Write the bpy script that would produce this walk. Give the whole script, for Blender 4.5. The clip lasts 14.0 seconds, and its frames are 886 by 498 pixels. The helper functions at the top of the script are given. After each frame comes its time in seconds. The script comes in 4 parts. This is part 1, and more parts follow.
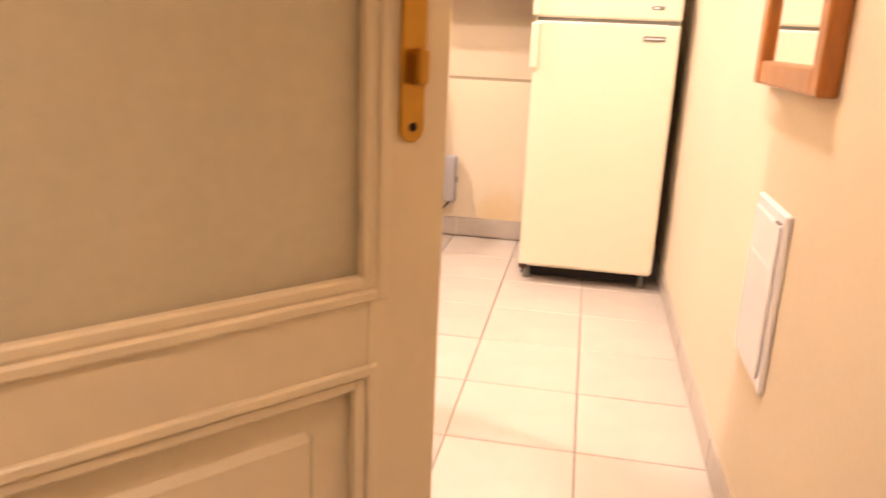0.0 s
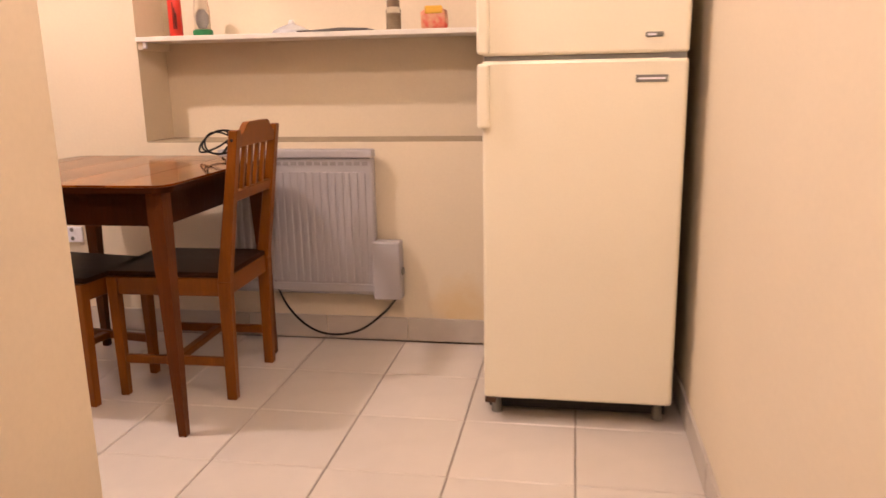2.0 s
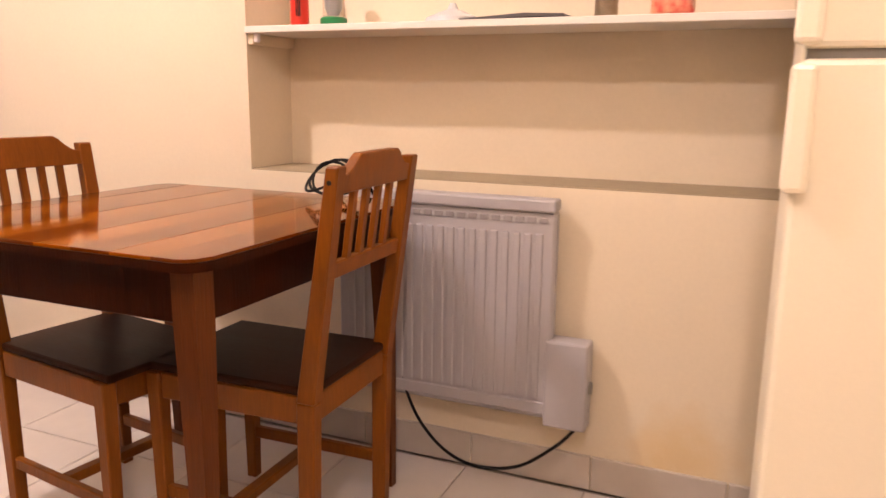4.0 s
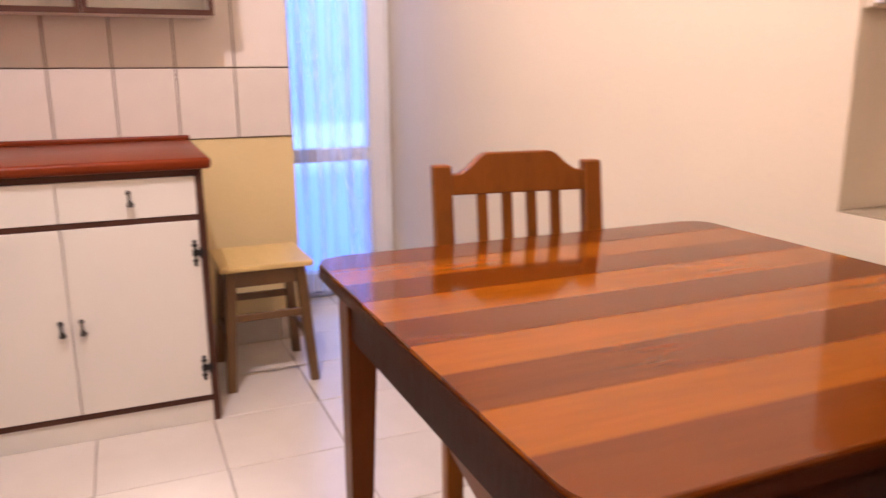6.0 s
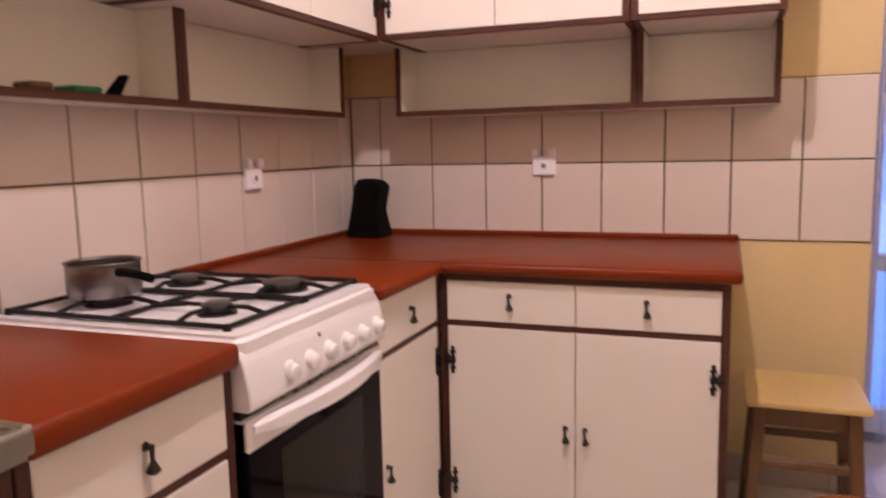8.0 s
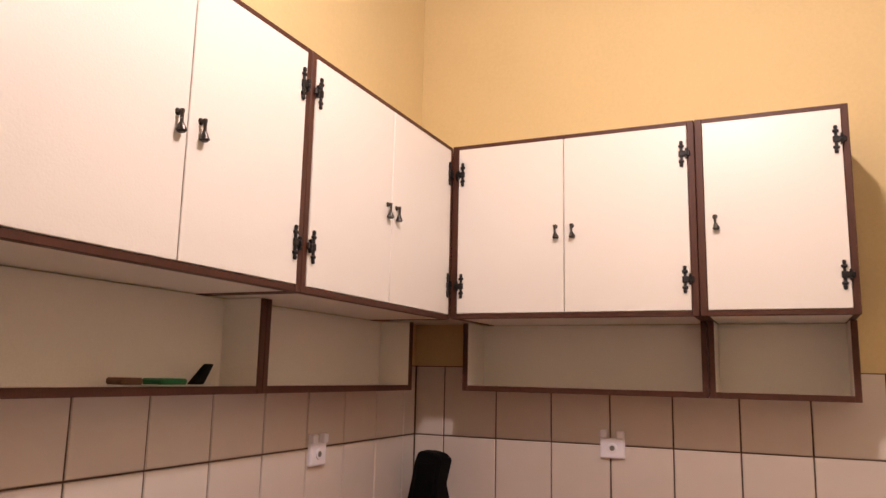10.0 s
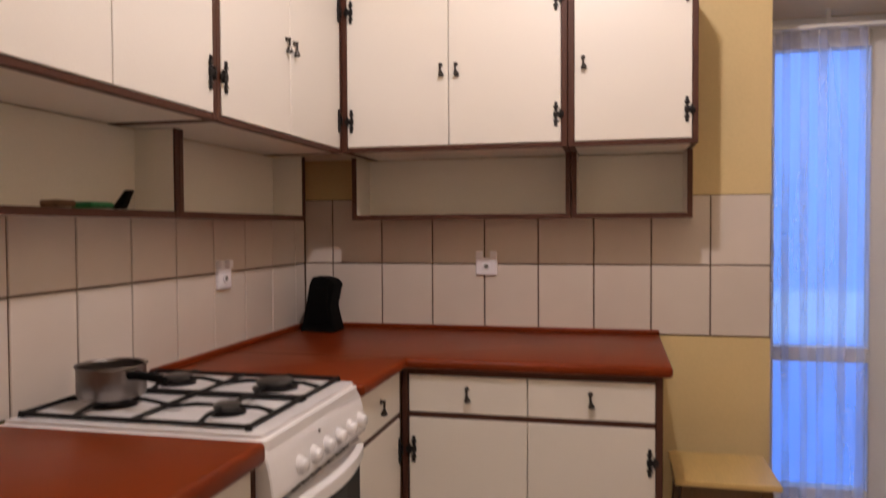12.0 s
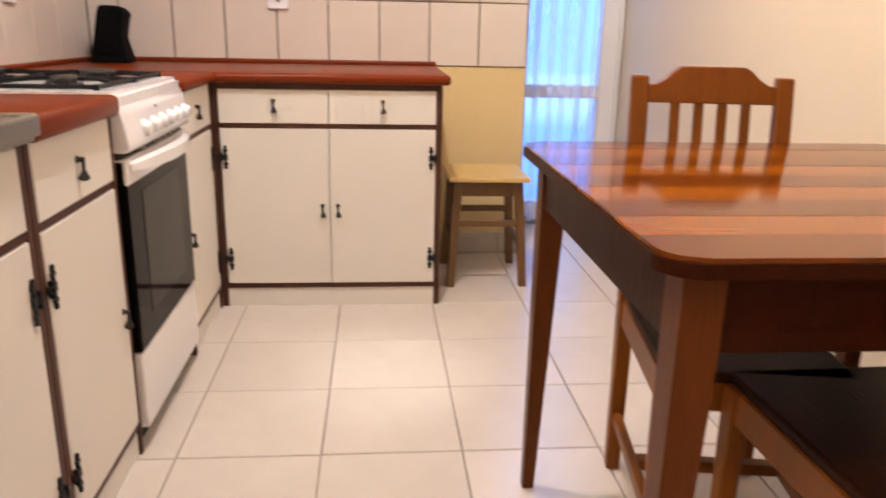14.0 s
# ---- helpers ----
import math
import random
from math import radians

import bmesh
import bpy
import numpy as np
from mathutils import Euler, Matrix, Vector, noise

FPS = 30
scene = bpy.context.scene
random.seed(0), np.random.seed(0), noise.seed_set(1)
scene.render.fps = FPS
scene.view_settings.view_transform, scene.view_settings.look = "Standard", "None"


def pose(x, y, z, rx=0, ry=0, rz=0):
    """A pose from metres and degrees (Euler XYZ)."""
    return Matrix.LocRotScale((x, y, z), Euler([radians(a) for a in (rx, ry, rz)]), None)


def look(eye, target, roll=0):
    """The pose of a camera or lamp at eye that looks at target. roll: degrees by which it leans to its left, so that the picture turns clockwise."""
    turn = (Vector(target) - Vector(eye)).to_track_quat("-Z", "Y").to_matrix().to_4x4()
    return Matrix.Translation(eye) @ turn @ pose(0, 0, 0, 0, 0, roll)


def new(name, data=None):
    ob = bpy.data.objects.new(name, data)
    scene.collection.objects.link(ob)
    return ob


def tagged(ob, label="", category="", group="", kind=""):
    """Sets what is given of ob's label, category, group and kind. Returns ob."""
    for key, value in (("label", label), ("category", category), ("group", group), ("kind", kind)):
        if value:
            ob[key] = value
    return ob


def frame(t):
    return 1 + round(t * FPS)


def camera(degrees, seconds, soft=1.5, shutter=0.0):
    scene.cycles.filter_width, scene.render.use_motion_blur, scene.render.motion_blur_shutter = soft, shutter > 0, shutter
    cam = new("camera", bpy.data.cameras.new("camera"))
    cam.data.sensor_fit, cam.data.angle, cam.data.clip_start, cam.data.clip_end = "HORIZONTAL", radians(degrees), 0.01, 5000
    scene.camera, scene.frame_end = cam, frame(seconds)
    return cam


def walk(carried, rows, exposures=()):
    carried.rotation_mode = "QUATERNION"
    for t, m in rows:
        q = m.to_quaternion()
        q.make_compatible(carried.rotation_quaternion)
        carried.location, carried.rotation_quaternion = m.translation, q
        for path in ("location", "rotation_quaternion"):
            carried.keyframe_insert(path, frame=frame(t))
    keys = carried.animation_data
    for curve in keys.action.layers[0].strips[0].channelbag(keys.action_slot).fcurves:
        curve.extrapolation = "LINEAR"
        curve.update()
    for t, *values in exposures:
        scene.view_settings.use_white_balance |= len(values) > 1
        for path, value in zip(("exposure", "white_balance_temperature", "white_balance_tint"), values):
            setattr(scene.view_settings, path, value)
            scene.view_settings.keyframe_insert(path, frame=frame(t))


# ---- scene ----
cam = camera(60.9, 14.0, 1.5, 0.36)
PATH = [
    (0, (-0.049, -2.72, 0.996), (-0.389, -0.827, 0.449), 2.5),
    (0.5, (-0.036, -2.553, 1.018), (-0.102, -0.62, 0.508), 2.1),
    (1, (-0.018, -2.319, 1.022), (-0.025, -0.378, 0.54), 1.6),
    (1.5, (-0.014, -2.06, 1.028), (-0.166, -0.121, 0.559), 0.2),
    (2, (-0.023, -1.771, 1.03), (-0.358, 0.149, 0.581), -1.1),
    (2.5, (-0.085, -1.514, 1.014), (-0.557, 0.384, 0.597), -1.6),
    (2.7, (-0.125, -1.423, 1.007), (-0.633, 0.469, 0.602), -1.5),
    (5, (-0.448, -0.423, 1.032), (-1.646, 1.12, 0.602), 2.0),
    (5.5, (-0.571, -0.294, 1.047), (-2.08, 0.936, 0.587), 1.3),
    (6, (-0.729, -0.181, 1.044), (-2.523, 0.576, 0.588), -0.4),
    (6.5, (-0.855, -0.109, 1.04), (-2.77, 0.268, 0.604), -0.0),
    (7, (-0.946, -0.042, 1.049), (-2.902, -0.023, 0.634), -0.1),
    (7.5, (-1.025, -0.039, 1.077), (-2.961, -0.376, 0.704), -0.2),
    (8, (-1.045, 0.000, 1.124), (-2.901, -0.697, 0.860), -1.25),
    (8.5, (-1.056, 0.016, 1.165), (-2.849, -0.868, 1.105), -1.5),
    (9, (-1.075, 0.034, 1.265), (-2.836, -0.899, 1.428), -0.5),
    (9.2, (-1.070, 0.015, 1.275), (-2.826, -0.903, 1.55), -0.2),
    (11.5, (-0.870, -0.080, 1.294), (-2.781, -0.652, 1.428), 0.0),
    (12, (-0.792, -0.11, 1.206), (-2.741, -0.556, 1.149), -0.3),
    (12.5, (-0.685, -0.129, 1.121), (-2.642, -0.459, 0.869), -0.6),
    (13, (-0.597, -0.14, 1.056), (-2.54, -0.382, 0.647), -0.1),
    (13.5, (-0.502, -0.181, 0.985), (-2.438, -0.295, 0.499), 0.2),
    (14, (-0.422, -0.199, 0.967), (-2.333, -0.026, 0.403), 1.2),
]
walk(cam, [(t, look(e, g, r)) for t, e, g, r in PATH],
     [(0.0, 0.82, 6900, 16), (0.5, 0.64, 6850, 18), (1.0, 0.34, 6850, 18), (1.5, 0.12, 6750, 16), (2.0, 0.0, 6750, 19), (2.7, -0.06, 6750, 19), (5.0, 0.46, 6250, 18), (5.5, 0.41, 6150, 18), (6.0, 0.17, 5980, 21), (6.5, -0.04, 5930, 28),
      (7.5, -0.33, 5950, 29), (8.5, -0.3, 6480, 22), (9.0, -0.27, 6600, 23), (11.5, -1.3, 6150, 10), (12.0, -0.88, 6080, 11), (12.5, -0.36, 5850, 16), (13.0, -0.1, 5750, 13), (13.5, 0.1, 5900, 8), (14.0, 0.2, 6000, 7)])

# ---- world and lights ----
world = bpy.data.worlds.new("world")
scene.world = world
world.use_nodes = True
wn = world.node_tree.nodes
sky = wn.new("ShaderNodeTexSky")
sky.sky_type = "NISHITA"
sky.sun_disc = False
sky.sun_elevation, sky.sun_rotation = radians(25), radians(90)
world.node_tree.links.new(sky.outputs[0], wn["Background"].inputs["Color"])
wn["Background"].inputs["Strength"].default_value = 0.12


def bulb(name, place, watts, radius, colour):
    data = bpy.data.lights.new(name, "POINT")
    data.energy, data.shadow_soft_size, data.color = watts, radius, colour
    ob = new(name, data)
    ob.location = place
    return ob


bulb("kitchen_bulb", (-2.12, -0.22, 2.58), 108, 0.035, (1.0, 0.85, 0.79))
bulb("hall_bulb", (-0.22, -1.1, 2.38), 56, 0.04, (1.0, 0.83, 0.76))
# unseen lamp added behind the doorway to brighten the door's face
bulb("entry_fill_lamp", (0.16, -3.05, 2.45), 25, 0.05, (1.0, 0.83, 0.74))


def beam(name, place, target, watts, colour):
    """The narrow pool that a lamp's open shade throws straight down."""
    data = bpy.data.lights.new(name, "SPOT")
    data.energy, data.shadow_soft_size, data.color = watts, 0.03, colour
    data.spot_size, data.spot_blend = radians(17), 1.0
    new(name, data).matrix_world = look(place, target)


beam("kitchen_beam", (-2.16, -0.21, 2.52), (-2.42, -0.165, 0), 75, (1.0, 0.88, 0.80))
beam("hall_beam", (-0.22, -1.1, 2.32), (-0.27, -1.24, 0), 40, (1.0, 0.86, 0.82))
# unseen area lamp added outside the balcony door to strengthen the blue daylight
sky_fill_data = bpy.data.lights.new("sky_fill_lamp", "AREA")
sky_fill_data.shape, sky_fill_data.size, sky_fill_data.size_y = "RECTANGLE", 1.6, 0.8
sky_fill_data.energy, sky_fill_data.color = 24, (0.42, 0.55, 1.0)
new("sky_fill_lamp", sky_fill_data).matrix_world = look((-5.2, 0.75, 2.58), (-2.6, -0.1, 0.9))
sun_data = bpy.data.lights.new("sun", "SUN")
sun_data.energy, sun_data.angle, sun_data.color = 0.6, radians(20), (1, 0.95, 0.9)
sun = new("sun", sun_data)
sun.matrix_world = look((8, 0, 8), (0, 0, 4.3))

# ---- materials ----


def shader(name, colour, rough=0.5, metal=0.0, vary=0.06, grain=60.0, bump=0.02, coat=0.0, per_object=0.0, streak=None, second=None, big=2.5, spec=0.5):
    """A surface with variation at two scales: broad blotches and a fine grain with relief. streak stretches the grain along an axis."""
    m = bpy.data.materials.new(name)
    m.use_nodes = True
    t = m.node_tree
    b = t.nodes["Principled BSDF"]
    b.inputs["Roughness"].default_value, b.inputs["Metallic"].default_value = rough, metal
    b.inputs["Specular IOR Level"].default_value = spec
    b.inputs["Coat Weight"].default_value, b.inputs["Coat Roughness"].default_value = coat, 0.06
    co = t.nodes.new("ShaderNodeTexCoord")
    mp = t.nodes.new("ShaderNodeMapping")
    mp.inputs["Scale"].default_value = streak or (1, 1, 1)
    t.links.new(co.outputs["Object"], mp.inputs["Vector"])
    n1, n2 = t.nodes.new("ShaderNodeTexNoise"), t.nodes.new("ShaderNodeTexNoise")
    n1.inputs["Scale"].default_value, n2.inputs["Scale"].default_value = big, grain
    n1.inputs["Detail"].default_value, n2.inputs["Detail"].default_value = 5, 6
    t.links.new(mp.outputs[0], n1.inputs["Vector"])
    t.links.new(mp.outputs[0], n2.inputs["Vector"])
    ramp = t.nodes.new("ShaderNodeValToRGB")
    c = Vector(colour)
    d = Vector(second) if second else c * (1 - 2.2 * vary)
    ramp.color_ramp.elements[0].position, ramp.color_ramp.elements[1].position = 0.32, 0.68
    ramp.color_ramp.elements[0].color, ramp.color_ramp.elements[1].color = (*d, 1), (*c, 1)
    mix = t.nodes.new("ShaderNodeMath")
    mix.operation = "MULTIPLY_ADD"
    mix.inputs[1].default_value = 0.45
    t.links.new(n2.outputs[0], mix.inputs[0])
    half = t.nodes.new("ShaderNodeMath")
    half.operation = "MULTIPLY"
    half.inputs[1].default_value = 0.55
    t.links.new(n1.outputs[0], half.inputs[0])
    t.links.new(half.outputs[0], mix.inputs[2])
    t.links.new(mix.outputs[0], ramp.inputs[0])
    last = ramp.outputs[0]
    if per_object:
        info, hsv = t.nodes.new("ShaderNodeObjectInfo"), t.nodes.new("ShaderNodeHueSaturation")
        rng = t.nodes.new("ShaderNodeMapRange")
        rng.inputs["To Min"].default_value, rng.inputs["To Max"].default_value = 1 - per_object, 1 + per_object
        t.links.new(info.outputs["Random"], rng.inputs["Value"])
        t.links.new(rng.outputs[0], hsv.inputs["Value"])
        t.links.new(last, hsv.inputs["Color"])
        last = hsv.outputs[0]
    t.links.new(last, b.inputs["Base Color"])
    rr = t.nodes.new("ShaderNodeMapRange")
    rr.inputs["To Min"].default_value, rr.inputs["To Max"].default_value = max(0.02, rough - 0.06), min(1, rough + 0.08)
    t.links.new(n1.outputs[0], rr.inputs["Value"])
    t.links.new(rr.outputs[0], b.inputs["Roughness"])
    if bump:
        bp = t.nodes.new("ShaderNodeBump")
        bp.inputs["Strength"].default_value, bp.inputs["Distance"].default_value = 0.6, bump * 0.05
        t.links.new(n2.outputs[0], bp.inputs["Height"])
        t.links.new(bp.outputs[0], b.inputs["Normal"])
    return m


CREAM = shader("cream_plaster", (0.72, 0.62, 0.47), 0.8, vary=0.03, grain=90, bump=0.012)
YELLOW = shader("yellow_plaster", (0.68, 0.53, 0.27), 0.8, vary=0.04, grain=90, bump=0.012)
NICHE_EDGE = shader("brown_plaster_ledge", (0.36, 0.29, 0.19), 0.85, vary=0.08, grain=60, bump=0.04)
CEILING = shader("ceiling_paint", (0.50, 0.47, 0.41), 0.85, vary=0.02)
FLOOR_TILE = shader("floor_tile_glaze", (0.64, 0.58, 0.52), 0.22, vary=0.03, grain=14, bump=0.006, per_object=0.035, big=5)
GROUT = shader("floor_grout", (0.37, 0.305, 0.25), 0.9, vary=0.2)
WALL_TILE = shader("wall_tile_glaze", (0.66, 0.59, 0.53), 0.2, vary=0.02, grain=10, bump=0.006, per_object=0.02)
WALL_GROUT = shader("wall_grout", (0.12, 0.075, 0.045), 0.9, vary=0.15)
SKIRT = shader("skirting_tile_glaze", (0.52, 0.46, 0.40), 0.3, vary=0.06, grain=18, bump=0.006, per_object=0.03)
LAMINATE = shader("white_laminate", (0.74, 0.70, 0.64), 0.38, vary=0.015, grain=220, bump=0.012)
INSIDE = shader("shelf_inside_laminate", (0.79, 0.75, 0.67), 0.5, vary=0.03, grain=200, bump=0.01)
BROWN = shader("dark_brown_edging", (0.075, 0.024, 0.012), 0.5, vary=0.12, grain=40, bump=0.02, spec=0.3, streak=(6, 6, 0.6))
TOP = shader("red_brown_worktop", (0.172, 0.027, 0.005), 0.32, spec=0.12, vary=0.05, grain=90, bump=0.0)
IRON = shader("black_iron", (0.014, 0.011, 0.010), 0.45, 0.2, vary=0.1, spec=0.3)
PULL = shader("burnished_metal", (0.055, 0.046, 0.040), 0.3, 0.7, vary=0.1)
ENAMEL = shader("white_enamel", (0.81, 0.80, 0.82), 0.16, vary=0.01, bump=0.0)
FRIDGE = shader("cream_white_enamel", (0.86, 0.79, 0.63), 0.34, vary=0.02, grain=180, bump=0.012)
RUBBER = shader("black_rubber", (0.02, 0.018, 0.017), 0.7)
RUST = shader("rusty_steel", (0.10, 0.040, 0.015), 0.8, vary=0.25, grain=120, bump=0.05)
GREY = shader("grey_print", (0.20, 0.19, 0.17), 0.5)
STEEL = shader("brushed_steel", (0.30, 0.28, 0.24), 0.4, 1.0, vary=0.06, grain=120, streak=(1, 14, 1), bump=0.01)
PAN_STEEL = shader("polished_pan_steel", (0.23, 0.205, 0.19), 0.33, 1.0, vary=0.05, grain=60, bump=0.004)
DARK_STEEL = shader("darkened_steel", (0.060, 0.056, 0.058), 0.33, 1.0, vary=0.08)
OVEN_GLASS = shader("black_oven_glass", (0.004, 0.003, 0.004), 0.06, vary=0.05, bump=0, spec=0.05)
OVEN_WINDOW = shader("oven_window_glass", (0.020, 0.020, 0.017), 0.06, vary=0.05, bump=0, spec=0.09)
CAST = shader("cast_iron_grate", (0.010, 0.009, 0.009), 0.5, vary=0.1, spec=0.2)
BURNER = shader("burner_cap", (0.06, 0.055, 0.05), 0.4, 0.3)
PINE = shader("varnished_pine", (0.225, 0.066, 0.005), 0.38, vary=0.16, grain=26, bump=0.012, spec=0.2, streak=(9, 9, 0.7))
# pine seat wood with the shade below the table put into its colour
SEAT = shader("shade_darkened_seat", (0.034, 0.010, 0.0035), 0.45, vary=0.2, grain=26, spec=0.08, streak=(0.7, 9, 9))
TABLE_LEG = shader("red_brown_table_leg", (0.115, 0.030, 0.005), 0.35, vary=0.16, grain=26, spec=0.12, streak=(8, 8, 0.7))
# dark edge wood; on the aprons it carries the shade below the tabletop
MAHOGANY = shader("dark_shaded_table_wood", (0.034, 0.0068, 0.0011), 0.4, vary=0.16, grain=26, spec=0.06, streak=(8, 8, 0.7))
PLANK_LIGHT = shader("light_table_plank", (0.272, 0.073, 0.002), 0.06, vary=0.12, grain=22, bump=0.002, spec=0.25, streak=(9, 0.6, 9), per_object=0.10)
PLANK_DARK = shader("dark_table_plank", (0.135, 0.029, 0.0015), 0.06, vary=0.12, grain=22, bump=0.002, spec=0.25, streak=(9, 0.6, 9), per_object=0.10)
STOOL_WOOD = shader("worn_beech", (0.155, 0.074, 0.022), 0.42, vary=0.15, grain=30, bump=0.015, streak=(8, 8, 0.8))
STOOL_SEAT = shader("pale_plywood", (0.64, 0.45, 0.17), 0.4, vary=0.10, grain=24, streak=(1, 9, 9))
FRAME_WOOD = shader("golden_oak_frame", (0.43, 0.138, 0.016), 0.35, vary=0.16, grain=30, coat=0.3, streak=(8, 1.2, 1.2))
RADIATOR = shader("radiator_enamel", (0.39, 0.37, 0.385), 0.42, vary=0.02, bump=0.004)
VENT = shader("shaded_vent_enamel", (0.30, 0.28, 0.28), 0.6)
PLASTIC = shader("white_plastic", (0.84, 0.83, 0.89), 0.3, vary=0.01, bump=0)
DOOR_PAINT = shader("cream_gloss_paint", (0.74, 0.62, 0.43), 0.38, vary=0.03, grain=40, bump=0.02)
BRASS = shader("worn_brass", (0.55, 0.30, 0.06), 0.3, 1.0, vary=0.12, grain=40)
BLACK_PLASTIC = shader("black_plastic", (0.003, 0.003, 0.003), 0.7, bump=0.02, spec=0.08)
RED = shader("red_can_paint", (0.62, 0.03, 0.015), 0.3, vary=0.04)
GREEN = shader("green_plastic", (0.01, 0.20, 0.06), 0.35)
BLUE_GREY = shader("grey_gel", (0.50, 0.49, 0.52), 0.3)
CORK = shader("dark_jar_lid", (0.20, 0.13, 0.08), 0.5)
SPICE = shader("pale_spice", (0.55, 0.42, 0.28), 0.7, vary=0.2)
PAPER = shader("dark_paper", (0.09, 0.08, 0.08), 0.5, vary=0.15)
FOIL_RED = shader("red_snack_bag", (0.58, 0.035, 0.03), 0.32, vary=0.2, big=26, second=(0.62, 0.40, 0.24))
FOIL_YELLOW = shader("yellow_bag_print", (0.75, 0.42, 0.05), 0.35)
WINDOW_PAINT = shader("white_window_paint", (0.80, 0.79, 0.78), 0.35, vary=0.02)
CABLE = shader("black_cable", (0.010, 0.009, 0.009), 0.6, spec=0.12)
SPONGE = shader("brown_sponge", (0.20, 0.11, 0.06), 0.9, vary=0.2)
BALCONY = shader("pale_render_wall", (0.62, 0.64, 0.68), 0.8, vary=0.06)


def stain(m, place, reach, tint):
    """A copy of a plaster with an old damp mark of uneven outline round a place."""
    m = m.copy()
    t = m.node_tree
    b = t.nodes["Principled BSDF"]
    old = b.inputs["Base Color"].links[0].from_socket
    co, sub, ln = t.nodes.new("ShaderNodeTexCoord"), t.nodes.new("ShaderNodeVectorMath"), t.nodes.new("ShaderNodeVectorMath")
    sub.operation, ln.operation = "SUBTRACT", "LENGTH"
    sub.inputs[1].default_value = place
    n, add, rng = t.nodes.new("ShaderNodeTexNoise"), t.nodes.new("ShaderNodeMath"), t.nodes.new("ShaderNodeMapRange")
    n.inputs["Scale"].default_value, n.inputs["Detail"].default_value = 9, 5
    add.operation = "MULTIPLY_ADD"
    add.inputs[1].default_value = reach * 1.4
    rng.inputs["From Min"].default_value, rng.inputs["From Max"].default_value = reach * 1.6, reach * 0.9
    rng.inputs["To Max"].default_value = 0.55
    mix = t.nodes.new("ShaderNodeMix")
    mix.data_type = "RGBA"
    mix.inputs[7].default_value = (*tint, 1)
    t.links.new(co.outputs["Object"], sub.inputs[0])
    t.links.new(sub.outputs[0], ln.inputs[0])
    t.links.new(co.outputs["Object"], n.inputs["Vector"])
    t.links.new(n.outputs[0], add.inputs[0])
    t.links.new(ln.outputs["Value"], add.inputs[2])
    t.links.new(add.outputs[0], rng.inputs["Value"])
    t.links.new(rng.outputs[0], mix.inputs[0])
    t.links.new(old, mix.inputs[6])
    t.links.new(mix.outputs[2], b.inputs["Base Color"])
    m.name = "stained_plaster"
    return m


STAINED = stain(CREAM, (-0.42, 1.012, 0.13), 0.17, (0.66, 0.45, 0.18))


def clear(name, colour, rough, transmission, alpha=1.0):
    m = bpy.data.materials.new(name)
    m.use_nodes = True
    b = m.node_tree.nodes["Principled BSDF"]
    b.inputs["Base Color"].default_value = (*colour, 1)
    b.inputs["Roughness"].default_value, b.inputs["Transmission Weight"].default_value = rough, transmission
    b.inputs["IOR"].default_value, b.inputs["Alpha"].default_value = 1.45, alpha
    return m


GLASS = clear("window_glass", (0.95, 0.97, 1.0), 0.0, 1.0)
MILKY = clear("milky_plastic", (0.90, 0.90, 0.92), 0.35, 0.45)
JAR_GLASS = clear("jar_glass", (0.93, 0.92, 0.88), 0.03, 1.0)
FROSTED = shader("frosted_door_glass", (0.60, 0.52, 0.37), 0.42, vary=0.06, grain=60, bump=0.012, big=6)
MIRROR = bpy.data.materials.new("mirror_silver")
MIRROR.use_nodes = True
MIRROR.node_tree.nodes["Principled BSDF"].inputs["Metallic"].default_value = 1
MIRROR.node_tree.nodes["Principled BSDF"].inputs["Roughness"].default_value = 0.02
MIRROR.node_tree.nodes["Principled BSDF"].inputs["Base Color"].default_value = (0.86, 0.87, 0.86, 1)


def lace():
    m = bpy.data.materials.new("sheer_lace")
    m.use_nodes = True
    t = m.node_tree
    out = t.nodes["Material Output"]
    b = t.nodes["Principled BSDF"]
    b.inputs["Base Color"].default_value, b.inputs["Roughness"].default_value = (0.80, 0.78, 0.80, 1), 0.9
    tl, tr = t.nodes.new("ShaderNodeBsdfTranslucent"), t.nodes.new("ShaderNodeBsdfTransparent")
    tl.inputs[0].default_value = (0.75, 0.75, 0.78, 1)
    a, c = t.nodes.new("ShaderNodeMixShader"), t.nodes.new("ShaderNodeMixShader")
    a.inputs[0].default_value = 0.7
    t.links.new(b.outputs[0], a.inputs[1])
    t.links.new(tl.outputs[0], a.inputs[2])
    co = t.nodes.new("ShaderNodeTexCoord")
    mp = t.nodes.new("ShaderNodeMapping")
    mp.inputs["Scale"].default_value = (1, 1, 0.12)
    t.links.new(co.outputs["Object"], mp.inputs["Vector"])
    n = t.nodes.new("ShaderNodeTexNoise")
    n.inputs["Scale"].default_value, n.inputs["Detail"].default_value = 13, 3
    t.links.new(mp.outputs[0], n.inputs["Vector"])
    r = t.nodes.new("ShaderNodeMapRange")
    r.inputs["From Min"].default_value, r.inputs["From Max"].default_value = 0.3, 0.75
    r.inputs["To Min"].default_value, r.inputs["To Max"].default_value = 0.10, 0.42
    t.links.new(n.outputs[0], r.inputs["Value"])
    t.links.new(r.outputs[0], c.inputs[0])
    t.links.new(tr.outputs[0], c.inputs[1])
    t.links.new(a.outputs[0], c.inputs[2])
    t.links.new(c.outputs[0], out.inputs[0])
    return m


LACE = lace()

# ---- mesh helpers ----


